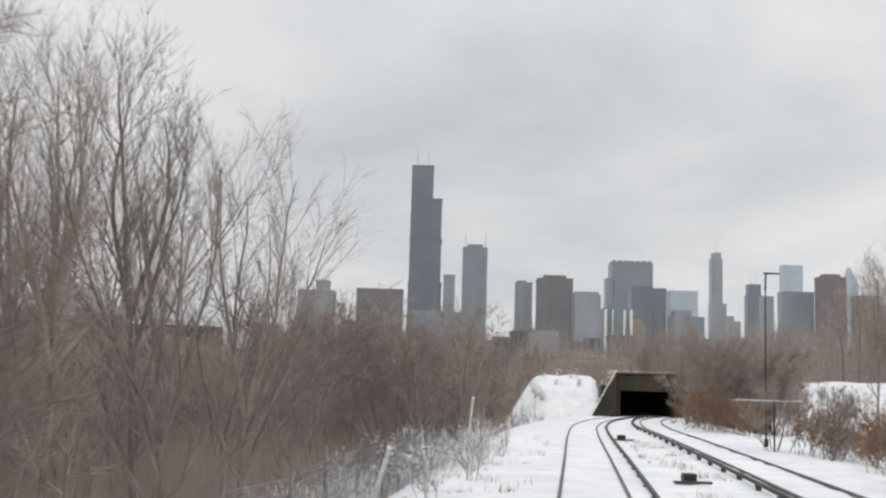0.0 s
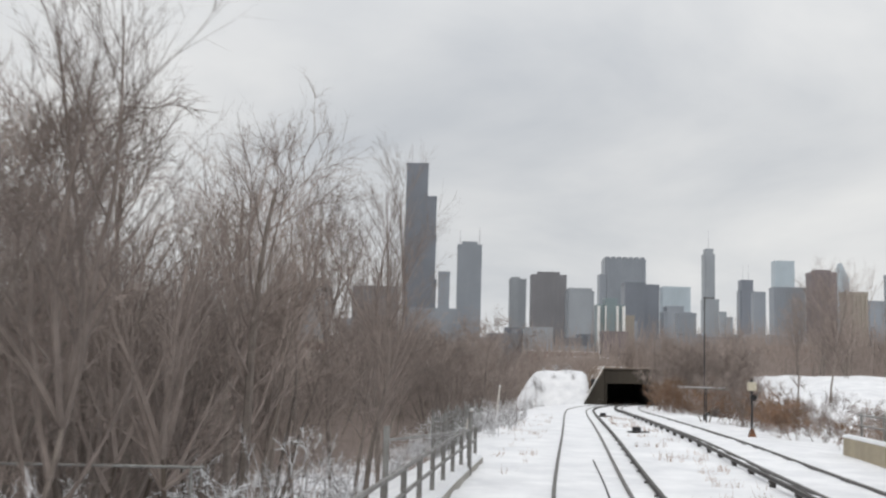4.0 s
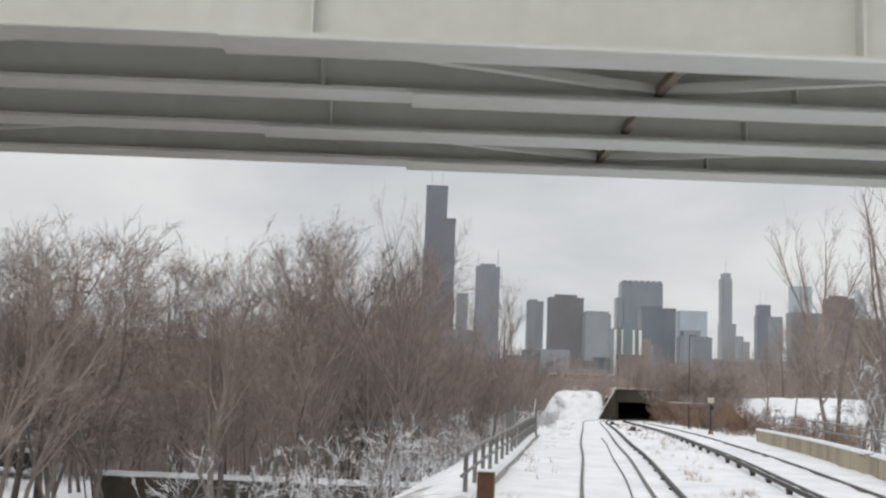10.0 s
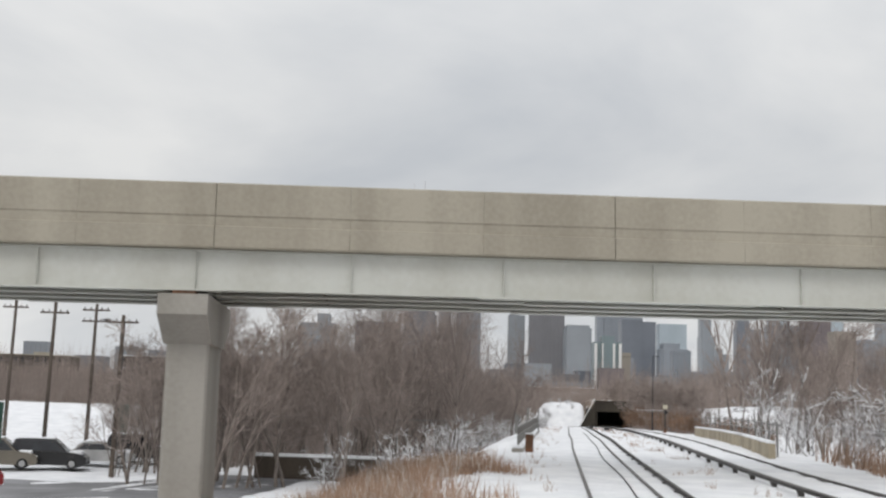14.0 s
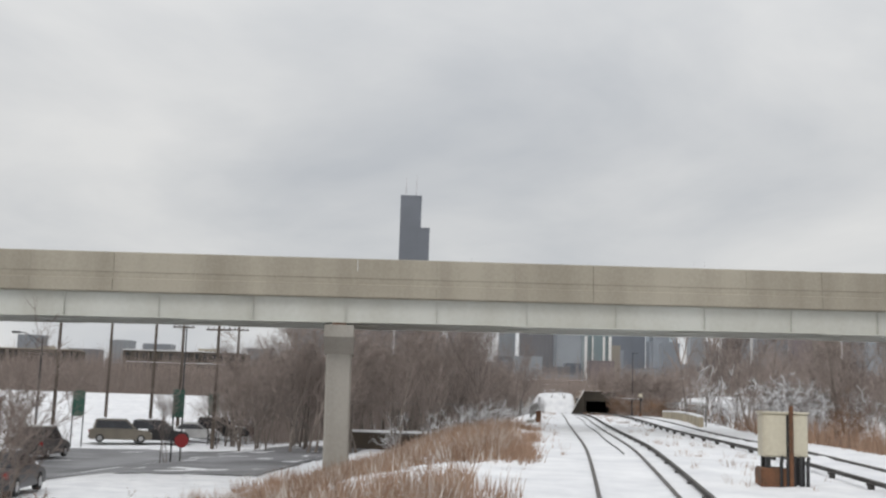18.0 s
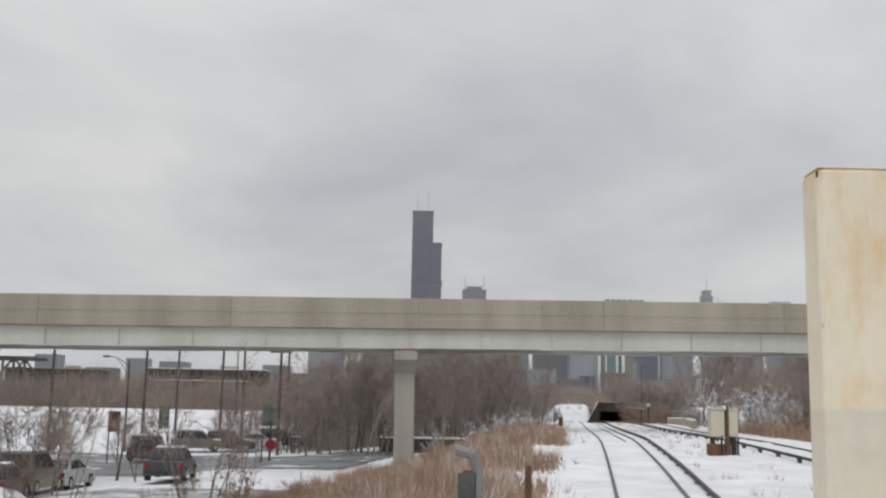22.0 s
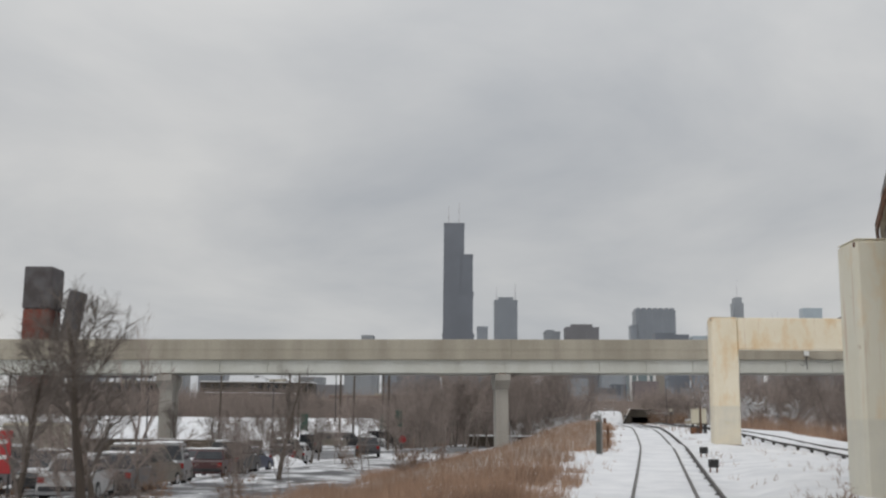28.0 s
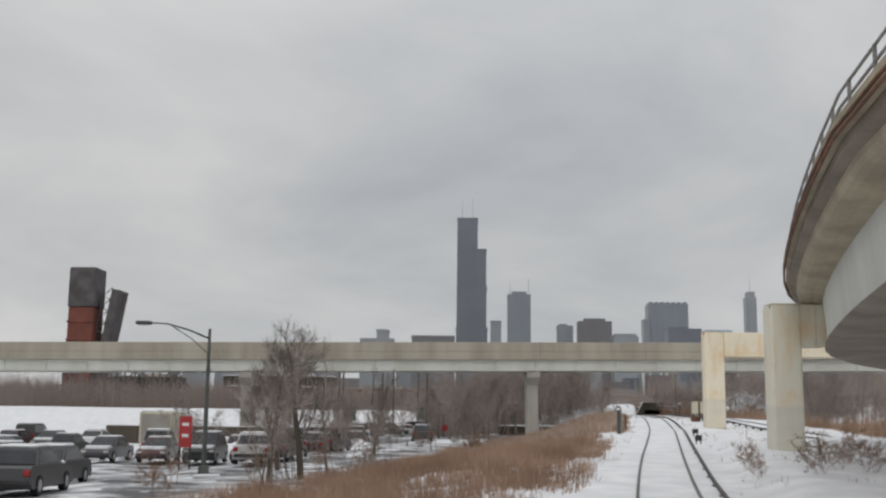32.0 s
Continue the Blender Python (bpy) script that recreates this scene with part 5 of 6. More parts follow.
# the thicket on the open side
n = 0
while n < 92:
    y = rng.uniform(-9, 88)
    x = rng.uniform(-27, rail_x(y) - 5.5)
    if y < 8 and x < -24:
        continue
    if 30 < y < 50 and x > rail_x(y) - 12 and rng.random() < 0.6:
        continue
    kind = rng.choices(("tall", "mid", "mid"), (1, 3, 3))[0]
    plant(kind, n, x, y, rng.uniform(0.84, 1.06) * (0.78 if kind == "tall" else 1.0), rng.uniform(0, 360))
    n += 1
n = 0
while n < 90:
    y = rng.uniform(-10, 92)
    x = rng.uniform(-28, rail_x(y) - 5.0)
    if y < 6 and x < -23:
        continue
    n += 1
    if (y < 13 and rng.random() < 0.9) or (y < 30 and x > rail_x(y) - 13 and rng.random() < 0.85) or (28 < y < 58 and x > rail_x(y) - 17):
        continue
    plant("bush", n, x, y, rng.uniform(0.75, 1.2), rng.uniform(0, 360))
n = 0
while n < 132:
    y = rng.uniform(-8, 96)
    x = rng.uniform(-28, rail_x(y) - 5.5)
    if y < 6 and x < -23:
        continue
    n += 1
    if (y < 13 and rng.random() < 0.8) or (2 < y < 30 and x > rail_x(y) - 12 and rng.random() < 0.7) or (28 < y < 52 and x > rail_x(y) - 15):
        continue
    plant("sapling", n, x, y, rng.uniform(0.7, 1.3), rng.uniform(0, 360))
for k, (x, y, s) in enumerate(((-5.4, 2.0, 0.75), (-6.4, 4.2, 0.9), (-4.6, 6.5, 0.65), (-7.2, -6.5, 1.0), (-8.6, -9.0, 0.9), (-6.8, -3.5, 0.9), (-10.0, -7.0, 1.0), (-5.9, 8.5, 0.6), (-4.9, 14.0, 0.5), (-5.4, 20.0, 0.55), (-12.8, -8.2, 0.9))):
    plant("frost", k, x, y, s, 70 * k)
for k in range(46):
    y = rng.uniform(14, 78)
    plant("frost", k, rail_x(y) - rng.uniform(2.7, 6.2), y, rng.uniform(0.2, 0.42), 77 * k)
for k in range(4):
    y = rng.uniform(-9.5, -2)
    plant("frost", k, rail_x(y) - rng.uniform(4.5, 9.5), y, rng.uniform(0.7, 1.0), 55 * k)
rs = random.Random(58)
for k in range(20):
    y = rs.uniform(15.5, 40)
    plant("frost", k, rail_x(y) - rs.uniform(1.9, 4.4), y, rs.uniform(0.22, 0.48), 97 * k)
for k in range(14):
    y = rs.uniform(20, 60)
    plant("frost", k, rail_x(y) - rs.uniform(4.4, 9.0), y, rs.uniform(0.45, 0.75), 41 * k)
# frosted weeds on the snow bank beside the underpass
for k in range(26):
    plant("frost", k, rng.uniform(1.5, 9.5), rng.uniform(90, 99), rng.uniform(0.3, 0.6), 63 * k)
for k in range(12):
    plant("frost", k, rng.uniform(8.5, 14.0), rng.uniform(97.5, 101), rng.uniform(0.15, 0.32), 39 * k)
# dark trunks on the open snow below the railing
for k, (x, y, q) in enumerate(((-6.9, 1.6, 0.8), (-8.6, 4.0, 0.85), (-10.4, 2.2, 0.78), (-11.9, 5.2, 0.86), (-7.7, 7.0, 0.8), (-13.6, 3.4, 0.8), (-9.5, 8.5, 0.84))):
    plant("thorn", k, x, y, q, 73 * k)
for x, y, q in ((12.8, 43.5, 0.6), (14.4, 42.0, 0.55), (13.8, 40.0, 0.5), (15.6, 44.5, 0.6)):
    plant("bush", int(q * 10), x, y, q, 90 * x)
# trees along the top of the snowfield and brush at its foot
for k in range(34):
    y = rng.uniform(98, 128)
    plant(("mid", "tall", "sapling")[k % 3], k, 40 + 0.28 * (y - 112) + rng.uniform(0, 26), y, rng.uniform(0.75, 1.0), 47 * k)
for k in range(40):
    plant(("tall", "mid", "tall")[k % 3], k, rng.uniform(-14, 13), rng.uniform(119, 160), rng.uniform(0.72, 1.0), 53 * k)
for k in range(26):
    y = rng.uniform(10, 58)
    plant(("bush", "low", "low")[k % 3], k, far_x(y) + rng.uniform(6.0, 13.0), y, rng.uniform(0.35, 0.55) * (1.6 if k % 3 else 1.0), 59 * k)
for k in range(14):
    plant(("bush", "sapling")[k % 2], k, rng.uniform(30, 50), rng.uniform(44, 84), rng.uniform(0.45, 0.8), 31 * k)
# beyond the second track
for k in range(36):
    y = rng.uniform(77, 93)
    plant(("bush", "sapling")[k % 2], k, far_x(y) + rng.uniform(3.6, 10), y, rng.uniform(0.8, 1.15), 61 * k)
for k in range(8):
    y = rng.uniform(40, 66)
    plant("mid", k, far_x(y) + rng.uniform(24, 34), y, rng.uniform(0.6, 0.8), 83 * k)
for n in range(60):
    y = rng.uniform(-60, 60)
    x = far_x(y) + rng.uniform(7.5 if y < 30 else 19, 34)
    plant(rng.choice(("mid", "sapling", "bush", "sapling", "tall")), n, x, y, rng.uniform(0.55, 0.9), rng.uniform(0, 360))
for k, (x, y, s) in enumerate(((11.0, -7, 0.95), (13.5, -3, 1.0), (10.5, 2.5, 0.85), (16.5, -10, 1.0), (12.5, -18, 0.9), (15, -24, 0.9), (19, 4, 1.0))):
    plant("mid", k, x, y, s, 50 * k)
for n in range(24):
    y = rng.choice((rng.uniform(20, 36), rng.uniform(39, 47), rng.uniform(84, 92)))
    plant("low", n, far_x(y) + rng.uniform(4.2, 8.0), y, rng.uniform(0.5, 0.95), rng.uniform(0, 360))
for n in range(26):
    y = rng.uniform(-112, -30)
    plant("low", n, far_x(y) + rng.uniform(5.0, 12.0), y, rng.uniform(0.45, 0.8), rng.uniform(0, 360))
for x, y, s in ((-10.4, -112.2, 0.42), (-11.9, -113.0, 0.36), (-9.2, -111.5, 0.4), (-13.2, -111.8, 0.3), (-8.0, -113.4, 0.4), (-9.6, -115.0, 0.35), (-12.8, -109.0, 0.4), (-11.0, -109.6, 0.45), (-9.8, -108.8, 0.5), (-8.6, -109.8, 0.4), (-7.2, -111.0, 0.5), (-10.9, -111.0, 0.4)):
    plant("low", int(x), x + 0.5, y + 2.0, s, x * 50)
for n in range(30):
    plant("bush" if n % 2 else "sapling", n, rng.uniform(20.8, 25), rng.uniform(78, 94), rng.uniform(0.6, 0.95), n * 40.0)
for n in range(44):
    plant("sapling" if n % 3 else "bush", n, rng.uniform(15, 33), rng.uniform(98, 122), rng.uniform(0.45, 0.85), n * 47.0)
for n in range(16):
    y = rng.uniform(60, 74)
    plant("low", n, far_x(y) + rng.uniform(3.8, 7.0), y, rng.uniform(0.75, 1.15), n * 71.0)
for n in range(8):
    plant("bush", n, rng.uniform(4, 11), rng.uniform(108, 118), rng.uniform(0.6, 0.9), n * 40.0)


def blades(name, spots, height, width, label, material, seed, lean=0.3, kind="stuff"):
    """Upright dry stalks, one narrow triangle each."""
    r2 = random.Random(seed)
    vs, fs = [], []
    for x, y in spots:
        z = ground_z(x, y) - 0.04
        h = height * r2.uniform(0.5, 1.25)
        a = r2.uniform(0, math.pi)
        w = width * r2.uniform(0.6, 1.3)
        k = len(vs)
        cx, sy = math.cos(a) * w, math.sin(a) * w
        vs += [(x - cx, y - sy, z), (x + cx, y + sy, z), (x + r2.gauss(0, lean) * h, y + r2.gauss(0, lean) * h, z + h)]
        fs.append((k, k + 1, k + 2))
    me = bpy.data.meshes.new(name)
    me.from_pydata(vs, [], fs)
    me.materials.append(material)
    return tagged(new(name, me), label, "grass" if "grass" in name or "reed" in name else "brush", kind=kind)


def bank_spots(count, y0, y1, u0, u1, clump, seed):
    r2 = random.Random(seed)
    out = []
    while len(out) < count:
        y = r2.uniform(y0, y1)
        u = r2.uniform(u0, u1)
        x = rail_x(y) + u
        if noise.noise(Vector((x * 0.33, y * 0.33, 0.5))) + r2.uniform(-0.35, 0.35) < clump + 0.2 * smooth01(-80, -45, y):
            continue
        for q in range(5):
            out.append((x + r2.gauss(0, 0.12), y + r2.gauss(0, 0.12)))
    return out


blades("bank_grass", bank_spots(90000, -138, -24, -12.8, -2.3, -0.07, 1), 0.58, 0.014, "dry russet grass covering the railway bank", M["grass"], 2)
blades("shoulder_grass", bank_spots(15000, -140, -26, -3.4, -1.4, 0.08, 3), 0.38, 0.012, "sparse dry grass stalks in the snow at the shoulder", M["grass"], 4)
blades("frosted_grass", bank_spots(15000, -92, -24, -9.5, -2.2, 0.0, 9), 0.5, 0.02, "snow-crusted pale grass stalks on the railway bank", M["frosted_grass"], 10)


def bed_spots(count, seed):
    r2 = random.Random(seed)
    out = []
    while len(out) < count:
        y = r2.uniform(-130, 50)
        x = r2.uniform(rail_x(y) + 2.4, far_x(y) - 0.4) if r2.random() < 0.7 else rail_x(y) - r2.uniform(0.6, 2.4)
        if noise.noise(Vector((x * 0.8, y * 0.8, 12))) < 0.25:
            continue
        for q in range(4):
            out.append((x + r2.gauss(0, 0.06), y + r2.gauss(0, 0.06)))
    return out


blades("snow_weeds", bed_spots(3600, 15), 0.22, 0.008, "thin dry weed stalks poking through the track snow", M["grass"], 16)
blades("thicket_grass", bank_spots(6000, 18, 70, -20, -4.5, 0.15, 5), 0.5, 0.016, "dead weeds under the bare thicket", M["twig"], 6)


def right_spots(count, y0, y1, a, b, seed):
    r2 = random.Random(seed)
    out = []
    while len(out) < count:
        y = r2.uniform(y0, y1)
        x = far_x(y) + r2.uniform(a, b)
        if noise.noise(Vector((x * 0.2, y * 0.2, 9))) < -0.05:
            continue
        for q in range(4):
            out.append((x + r2.gauss(0, 0.15), y + r2.gauss(0, 0.15)))
    return out


blades("reed_bed", right_spots(34000, -125, -18, 4.6, 22, 7), 1.1, 0.018, "tall dry russet reeds beyond the second track", M["grass"], 8, 0.2)

# far scrub: thin upright stems by the thousand
def far_scrub(name, count, zone, seed, hmin, hmax, material, label, thin=0.014, sway=0.16, stems=26):
    r2 = random.Random(seed)
    vs, fs = [], []
    for n in range(count):
        x, y = zone(r2)
        z = ground_z(x, y)
        h = r2.uniform(hmin, hmax) * (0.7 + 0.5 * noise.noise(Vector((x * 0.02, y * 0.02, 4))))
        w = thin + 0.00024 * math.hypot(x, y) * (thin / 0.014) ** 2
        for s in range(stems):
            px, py = x + r2.gauss(0, 1.6), y + r2.gauss(0, 1.6)
            t = h * r2.uniform(0.5, 1.0)
            dx, b = r2.gauss(0, sway) * t, r2.uniform(0.0, 0.55) * t
            k = len(vs)
            ww = w * r2.uniform(0.6, 1.5)
            vs += [(px - ww + dx * b / t, py, z + b - 0.3), (px + ww + dx * b / t, py, z + b - 0.3), (px + dx, py, z + t)]
            fs.append((k, k + 1, k + 2))
    me = bpy.data.meshes.new(name)
    me.from_pydata(vs, [], fs)
    me.materials.append(material)
    return tagged(new(name, me), label, "brush", kind="stuff")


far_scrub("distant_scrub", 5400, lambda r2: (r2.uniform(-160, 220), 110 + 340 * r2.random() ** 1.5), 21, 7.5, 13.5, M["twig"], "wide belt of bare brown scrub in the distance")
def thicket(r2):
    y = r2.uniform(72, 100)
    return r2.uniform(-27, rail_x(y) - 11.5), y


def near_thicket(r2):
    while True:
        y = r2.uniform(17, 74)
        x = r2.uniform(-26, rail_x(y) - 5.6)
        if (6 < y < 37 and -0.42 * (y - 1.8) - 1.2 < x) or (37 <= y and x > rail_x(y) - 12) or (y < 8 and x < -22):
            continue
        if y < 36 and x > rail_x(y) - 13 and r2.random() < 0.75:
            continue
        return x, y


far_scrub("thicket_tangle", 1500, near_thicket, 37, 2.6, 6.2, M["twig"], "tangled thin brown brush filling the bare thicket", 0.008, 0.33, 34)
far_scrub("thicket_stems", 620, thicket, 31, 4.0, 8.0, M["twig"], "close-set bare stems of the winter thicket")
far_scrub("left_scrub", 2300, lambda r2: (r2.uniform(-190, -27), r2.uniform(62, 260)), 22, 5.0, 10.5, M["twig"], "bare scrub beyond the parking lots")
far_scrub("right_scrub", 900, lambda r2: (r2.uniform(42, 130), r2.uniform(-70, 94)), 23, 4.0, 8.0, M["twig"], "bare scrub beyond the second track")

# ---------------------------------------------------------------- parking lot and parked cars
def draped(name, x0, u1, y0, y1, step, lift, material, label, cat, inner=None):
    """A sheet laid on the ground from x0 to a line u1 metres beside the near rail (or to x = inner)."""
    vs, fs = [], []
    ys = [y0 + step * k for k in range(int((y1 - y0) / step) + 1)]
    nxs = 24
    for y in ys:
        xe = inner if inner is not None else rail_x(y) + u1
        for i in range(nxs):
            x = x0 + (xe - x0) * i / (nxs - 1)
            vs.append((x, y, ground_z(x, y) + lift))
    for j in range(len(ys) - 1):
        for i in range(nxs - 1):
            a = j * nxs + i
            fs.append((a, a + 1, a + nxs + 1, a + nxs))
    me = bpy.data.meshes.new(name)
    me.from_pydata(vs, [], fs)
    me.materials.append(material)
    return tagged(new(name, me), label, cat, kind="structure")


def lot_mat():
    m = ground_mat()
    m.name = "slushy_parking_lot"
    n, l = m.node_tree.nodes, m.node_tree.links
    for q in n:
        if q.type == "ATTRIBUTE":
            q.attribute_name = "none"
        if q.type == "MAP_RANGE":
            q.inputs["From Min"].default_value, q.inputs["From Max"].default_value = 0.36, 0.56
        if q.type == "TEX_NOISE" and q.inputs["Roughness"].default_value > 0.65:
            q.inputs["Scale"].default_value = 0.3
        if q.type == "MIX" and not q.inputs[7].is_linked:
            q.inputs[7].default_value = (0.10, 0.10, 0.105, 1)
    return m


LOT = lot_mat()
draped("parking_lot", -62, -12.6, -126, -46, 2.0, 0.04, LOT, "slushy asphalt parking lot with trodden snow", "parking lot")
draped("road", -62, -14.0, -30.0, 1.0, 1.0, 0.04, M["asphalt"], "wet grey asphalt road with slush", "road")

PAINT = [mat("car_paint_" + n_, c, None, 1, 20, 0.3, 0.0, spec=0.6) for n_, c in (("graphite", (0.05, 0.05, 0.055)), ("silver", (0.26, 0.265, 0.27)), ("white", (0.5, 0.5, 0.5)), ("black", (0.015, 0.015, 0.017)), ("maroon", (0.07, 0.02, 0.022)), ("navy", (0.025, 0.04, 0.09)), ("tan", (0.17, 0.15, 0.12)))]


def make_car(paint, tall, name, label):
    """A car along x, nose to +x, standing on z = 0."""
    r = thing(name, pose(0, 0, 0), label, "car", "parked cars")
    L_, W, H = (4.6, 0.9, 1.46) if not tall else (4.8, 0.96, 1.82)
    belt = 0.92 if not tall else 1.06
    a, e = -L_ / 2, L_ / 2
    low = [(a, 0.42), (a + 0.05, belt - 0.06), (a + 0.3, belt), (e - 1.15, belt - 0.02), (e - 0.25, belt - 0.16), (e - 0.02, belt - 0.34), (e, 0.40), (e - 0.15, 0.24), (a + 0.15, 0.24)]
    roof = [(a + (0.75 if not tall else 0.3), belt), (a + (1.25 if not tall else 0.5), H - 0.04), (a + 1.7, H), (e - 2.0, H - 0.02), (e - 1.2, belt - 0.01)]

    def slab(profile, w0, w1, zs):
        b = Build()
        k = len(profile)
        vs = []
        for s in (-1, 1):
            for x, z in profile:
                t = (z - zs[0]) / (zs[1] - zs[0])
                vs.append((x, s * lerp(w0, w1, t), z))
        b.add(vs, [tuple(range(k)), tuple(range(2 * k - 1, k - 1, -1))] + [(i, i + k, (i + 1) % k + k, (i + 1) % k) for i in range(k)])
        return b

    part("body", slab(low, W, W - 0.05, (0.24, belt)), paint, r)
    part("cabin", slab(roof, W - 0.07, W - 0.24, (belt, H)), paint, r)
    for s in (-1, 1):
        g = Build()
        pts = [(roof[0][0] + 0.16, belt + 0.04), (roof[1][0] + 0.1, H - 0.12), (e - 2.05, H - 0.12), (e - 1.42, belt + 0.04)]
        vs = [(x, s * (lerp(W - 0.07, W - 0.24, (z - belt) / (H - belt)) + 0.006), z) for x, z in pts]
        g.add(vs, [(0, 1, 2, 3) if s < 0 else (3, 2, 1, 0)])
        part("side_window", g, M["glass"], r)
    for x0, x1, sgn in ((roof[3][0], roof[4][0], 1), (roof[1][0], roof[0][0], -1)):
        w = Build()
        zt, zb = H - 0.1, belt + 0.05
        vs = []
        for z in (zt, zb):
            t = (z - belt) / (H - belt)
            x = lerp(x1, x0, t) + 0.035 * sgn
            ww = lerp(W - 0.07, W - 0.24, t) - 0.08
            vs += [(x, -ww, z), (x, ww, z)]
        w.add(vs, [(0, 2, 3, 1) if sgn > 0 else (1, 3, 2, 0)])
        part("windscreen" if sgn > 0 else "rear_window", w, M["glass"], r)
    for x in (a + 0.85, e - 0.85):
        for s in (-1, 1):
            wheel = part("wheel", Build().tube([(x, s * (W - 0.2), 0.32), (x, s * (W + 0.015), 0.32)], [0.32, 0.32], 14), M["tyre"], r)
            part("rim", Build().tube([(x, s * (W + 0.012), 0.32), (x, s * (W + 0.025), 0.32)], [0.2, 0.17], 10), M["chrome"], wheel)
    for s in (-1, 1):
        part("headlight", Build().box(e - 0.2, s * (W - 0.22) - 0.15, belt - 0.38, e - 0.01, s * (W - 0.22) + 0.15, belt - 0.24, 0.02), M["lamp_glass"], r)
        part("taillight", Build().box(a - 0.015, s * (W - 0.16) - 0.1, belt - 0.3, a + 0.08, s * (W - 0.16) + 0.1, belt - 0.1, 0.02), M["red_lens"], r)
    part("bumper", Build().box(a - 0.04, -W + 0.08, 0.36, a + 0.1, W - 0.08, 0.52, 0.03), M["dark_metal"], r)
    part("bumper", Build().box(e - 0.1, -W + 0.1, 0.3, e + 0.03, W - 0.1, 0.46, 0.03), M["dark_metal"], r)
    part("roof_snow", Build().box(roof[1][0] + 0.1, -W + 0.3, H - 0.035, roof[3][0] - 0.02, W - 0.3, H + 0.08, 0.05), M["snow"], r, "layer of snow on the roof")
    part("hood_snow", Build().box(e - 1.1, -W + 0.2, belt - 0.19, e - 0.35, W - 0.2, belt + 0.04, 0.05), M["snow"], r, "patch of snow on the hood")
    return r


cars = [make_car(PAINT[0], False, "car", "graphite parked saloon car dusted with snow"), make_car(PAINT[1], True, "car", "silver parked van dusted with snow"),
        make_car(PAINT[2], False, "car", "white parked saloon car dusted with snow"), make_car(PAINT[3], True, "car", "black parked off-roader dusted with snow"),
        make_car(PAINT[4], False, "car", "maroon parked saloon car dusted with snow"), make_car(PAINT[5], False, "car", "navy parked saloon car dusted with snow"), make_car(PAINT[6], True, "car", "tan parked van dusted with snow")]
used = set()
rng = random.Random(9)


def park(x, y, turn):
    k = rng.randrange(len(cars))
    m = pose(x, y, ground_z(x, y) + 0.10, 0, 0, turn + rng.uniform(-3, 3))
    if k not in used:
        used.add(k)
        cars[k].matrix_basis = m
    else:
        copy_thing(cars[k], m)


for y, xa, turn in ((-104, -34.5, 92), (-97.5, -33.2, 268), (-88.5, -34.0, 91), (-74, -33.5, 270)):
    x = xa
    while x > -58:
        if rng.random() < 0.72:
            park(x + rng.uniform(-0.3, 0.3), y + rng.uniform(-1.0, 1.0), turn + rng.uniform(-6, 6))
        x -= 3.0
for k in range(13):
    if k not in (0, 5, 9):
        park(-31.4 + 0.05 * k + rng.uniform(-0.4, 0.4), -90 + 4.2 * k, 92 + rng.uniform(-10, 10))
for y, xa, turn in ((-64, -36.0, 93), (-54.5, -34.8, 268), (-46.0, -36.5, 90)):
    x = xa
    while x > -60:
        if rng.random() < 0.62 and not (-48.5 < x < -39.5 and -63 < y < -50):
            park(x + rng.uniform(-0.4, 0.4), y + rng.uniform(-1.2, 1.2), turn + rng.uniform(-8, 8))
        x -= 3.1
for k, (x, y) in enumerate(((-34.6, 8.0), (-32.0, 9.5), (-29.9, 13.0), (-28.4, 17.0), (-27.4, 21.5))):
    park(x, y, 12)
park(-33.5, -13.2, 92)
copy_thing(cars[0], pose(-25.2, -41.0, ground_z(-25.2, -41.0) + 0.10, 0, 0, 95))
for k in range(len(cars)):
    if k not in used:
        used.add(k)
        cars[k].matrix_basis = pose(-58, -92 + 3.2 * k, ground_z(-58, -92 + 3.2 * k) + 0.10, 0, 0, 5)


def box_truck(x, y, turn):
    r = thing("box_truck", pose(x, y, ground_z(x, y) + 0.1, 0, 0, turn), "grey box truck parked in the snowy lot", "truck")
    part("cargo_box", Build().box(-1.2, -3.0, 0.75, 1.2, 2.4, 3.0, 0.05), M["cream_box"], r)
    part("tail_door", Build().box(-1.05, -3.03, 0.85, 1.05, -2.99, 2.85, 0.01), M["concrete_pier"], r)
    part("cab", Build().box(-1.05, 2.5, 0.5, 1.05, 4.2, 2.3, 0.18), M["concrete_pier"], r)
    part("windscreen", Build().box(-0.9, 4.15, 1.45, 0.9, 4.23, 2.1, 0.02), M["glass"], r)
    part("chassis", Build().box(-0.5, -2.9, 0.5, 0.5, 4.0, 0.76), M["dark_metal"], r)
    part("rear_bumper", Build().box(-1.1, -3.1, 0.45, 1.1, -2.95, 0.6, 0.02), M["dark_metal"], r)
    part("roof_snow", Build().box(-1.15, -2.9, 2.99, 1.15, 2.3, 3.14, 0.07), M["snow"], r, "layer of snow on the roof")
    for wy in (-2.0, 3.3):
        for sx in (-1, 1):
            wheel = part("wheel", Build().tube([(sx * 0.85, wy, 0.45), (sx * 1.12, wy, 0.45)], [0.45, 0.45], 14), M["tyre"], r)
            part("rim", Build().tube([(sx * 1.115, wy, 0.45), (sx * 1.13, wy, 0.45)], [0.26, 0.22], 10), M["chrome"], wheel)


box_truck(-44.0, -57.0, 4)


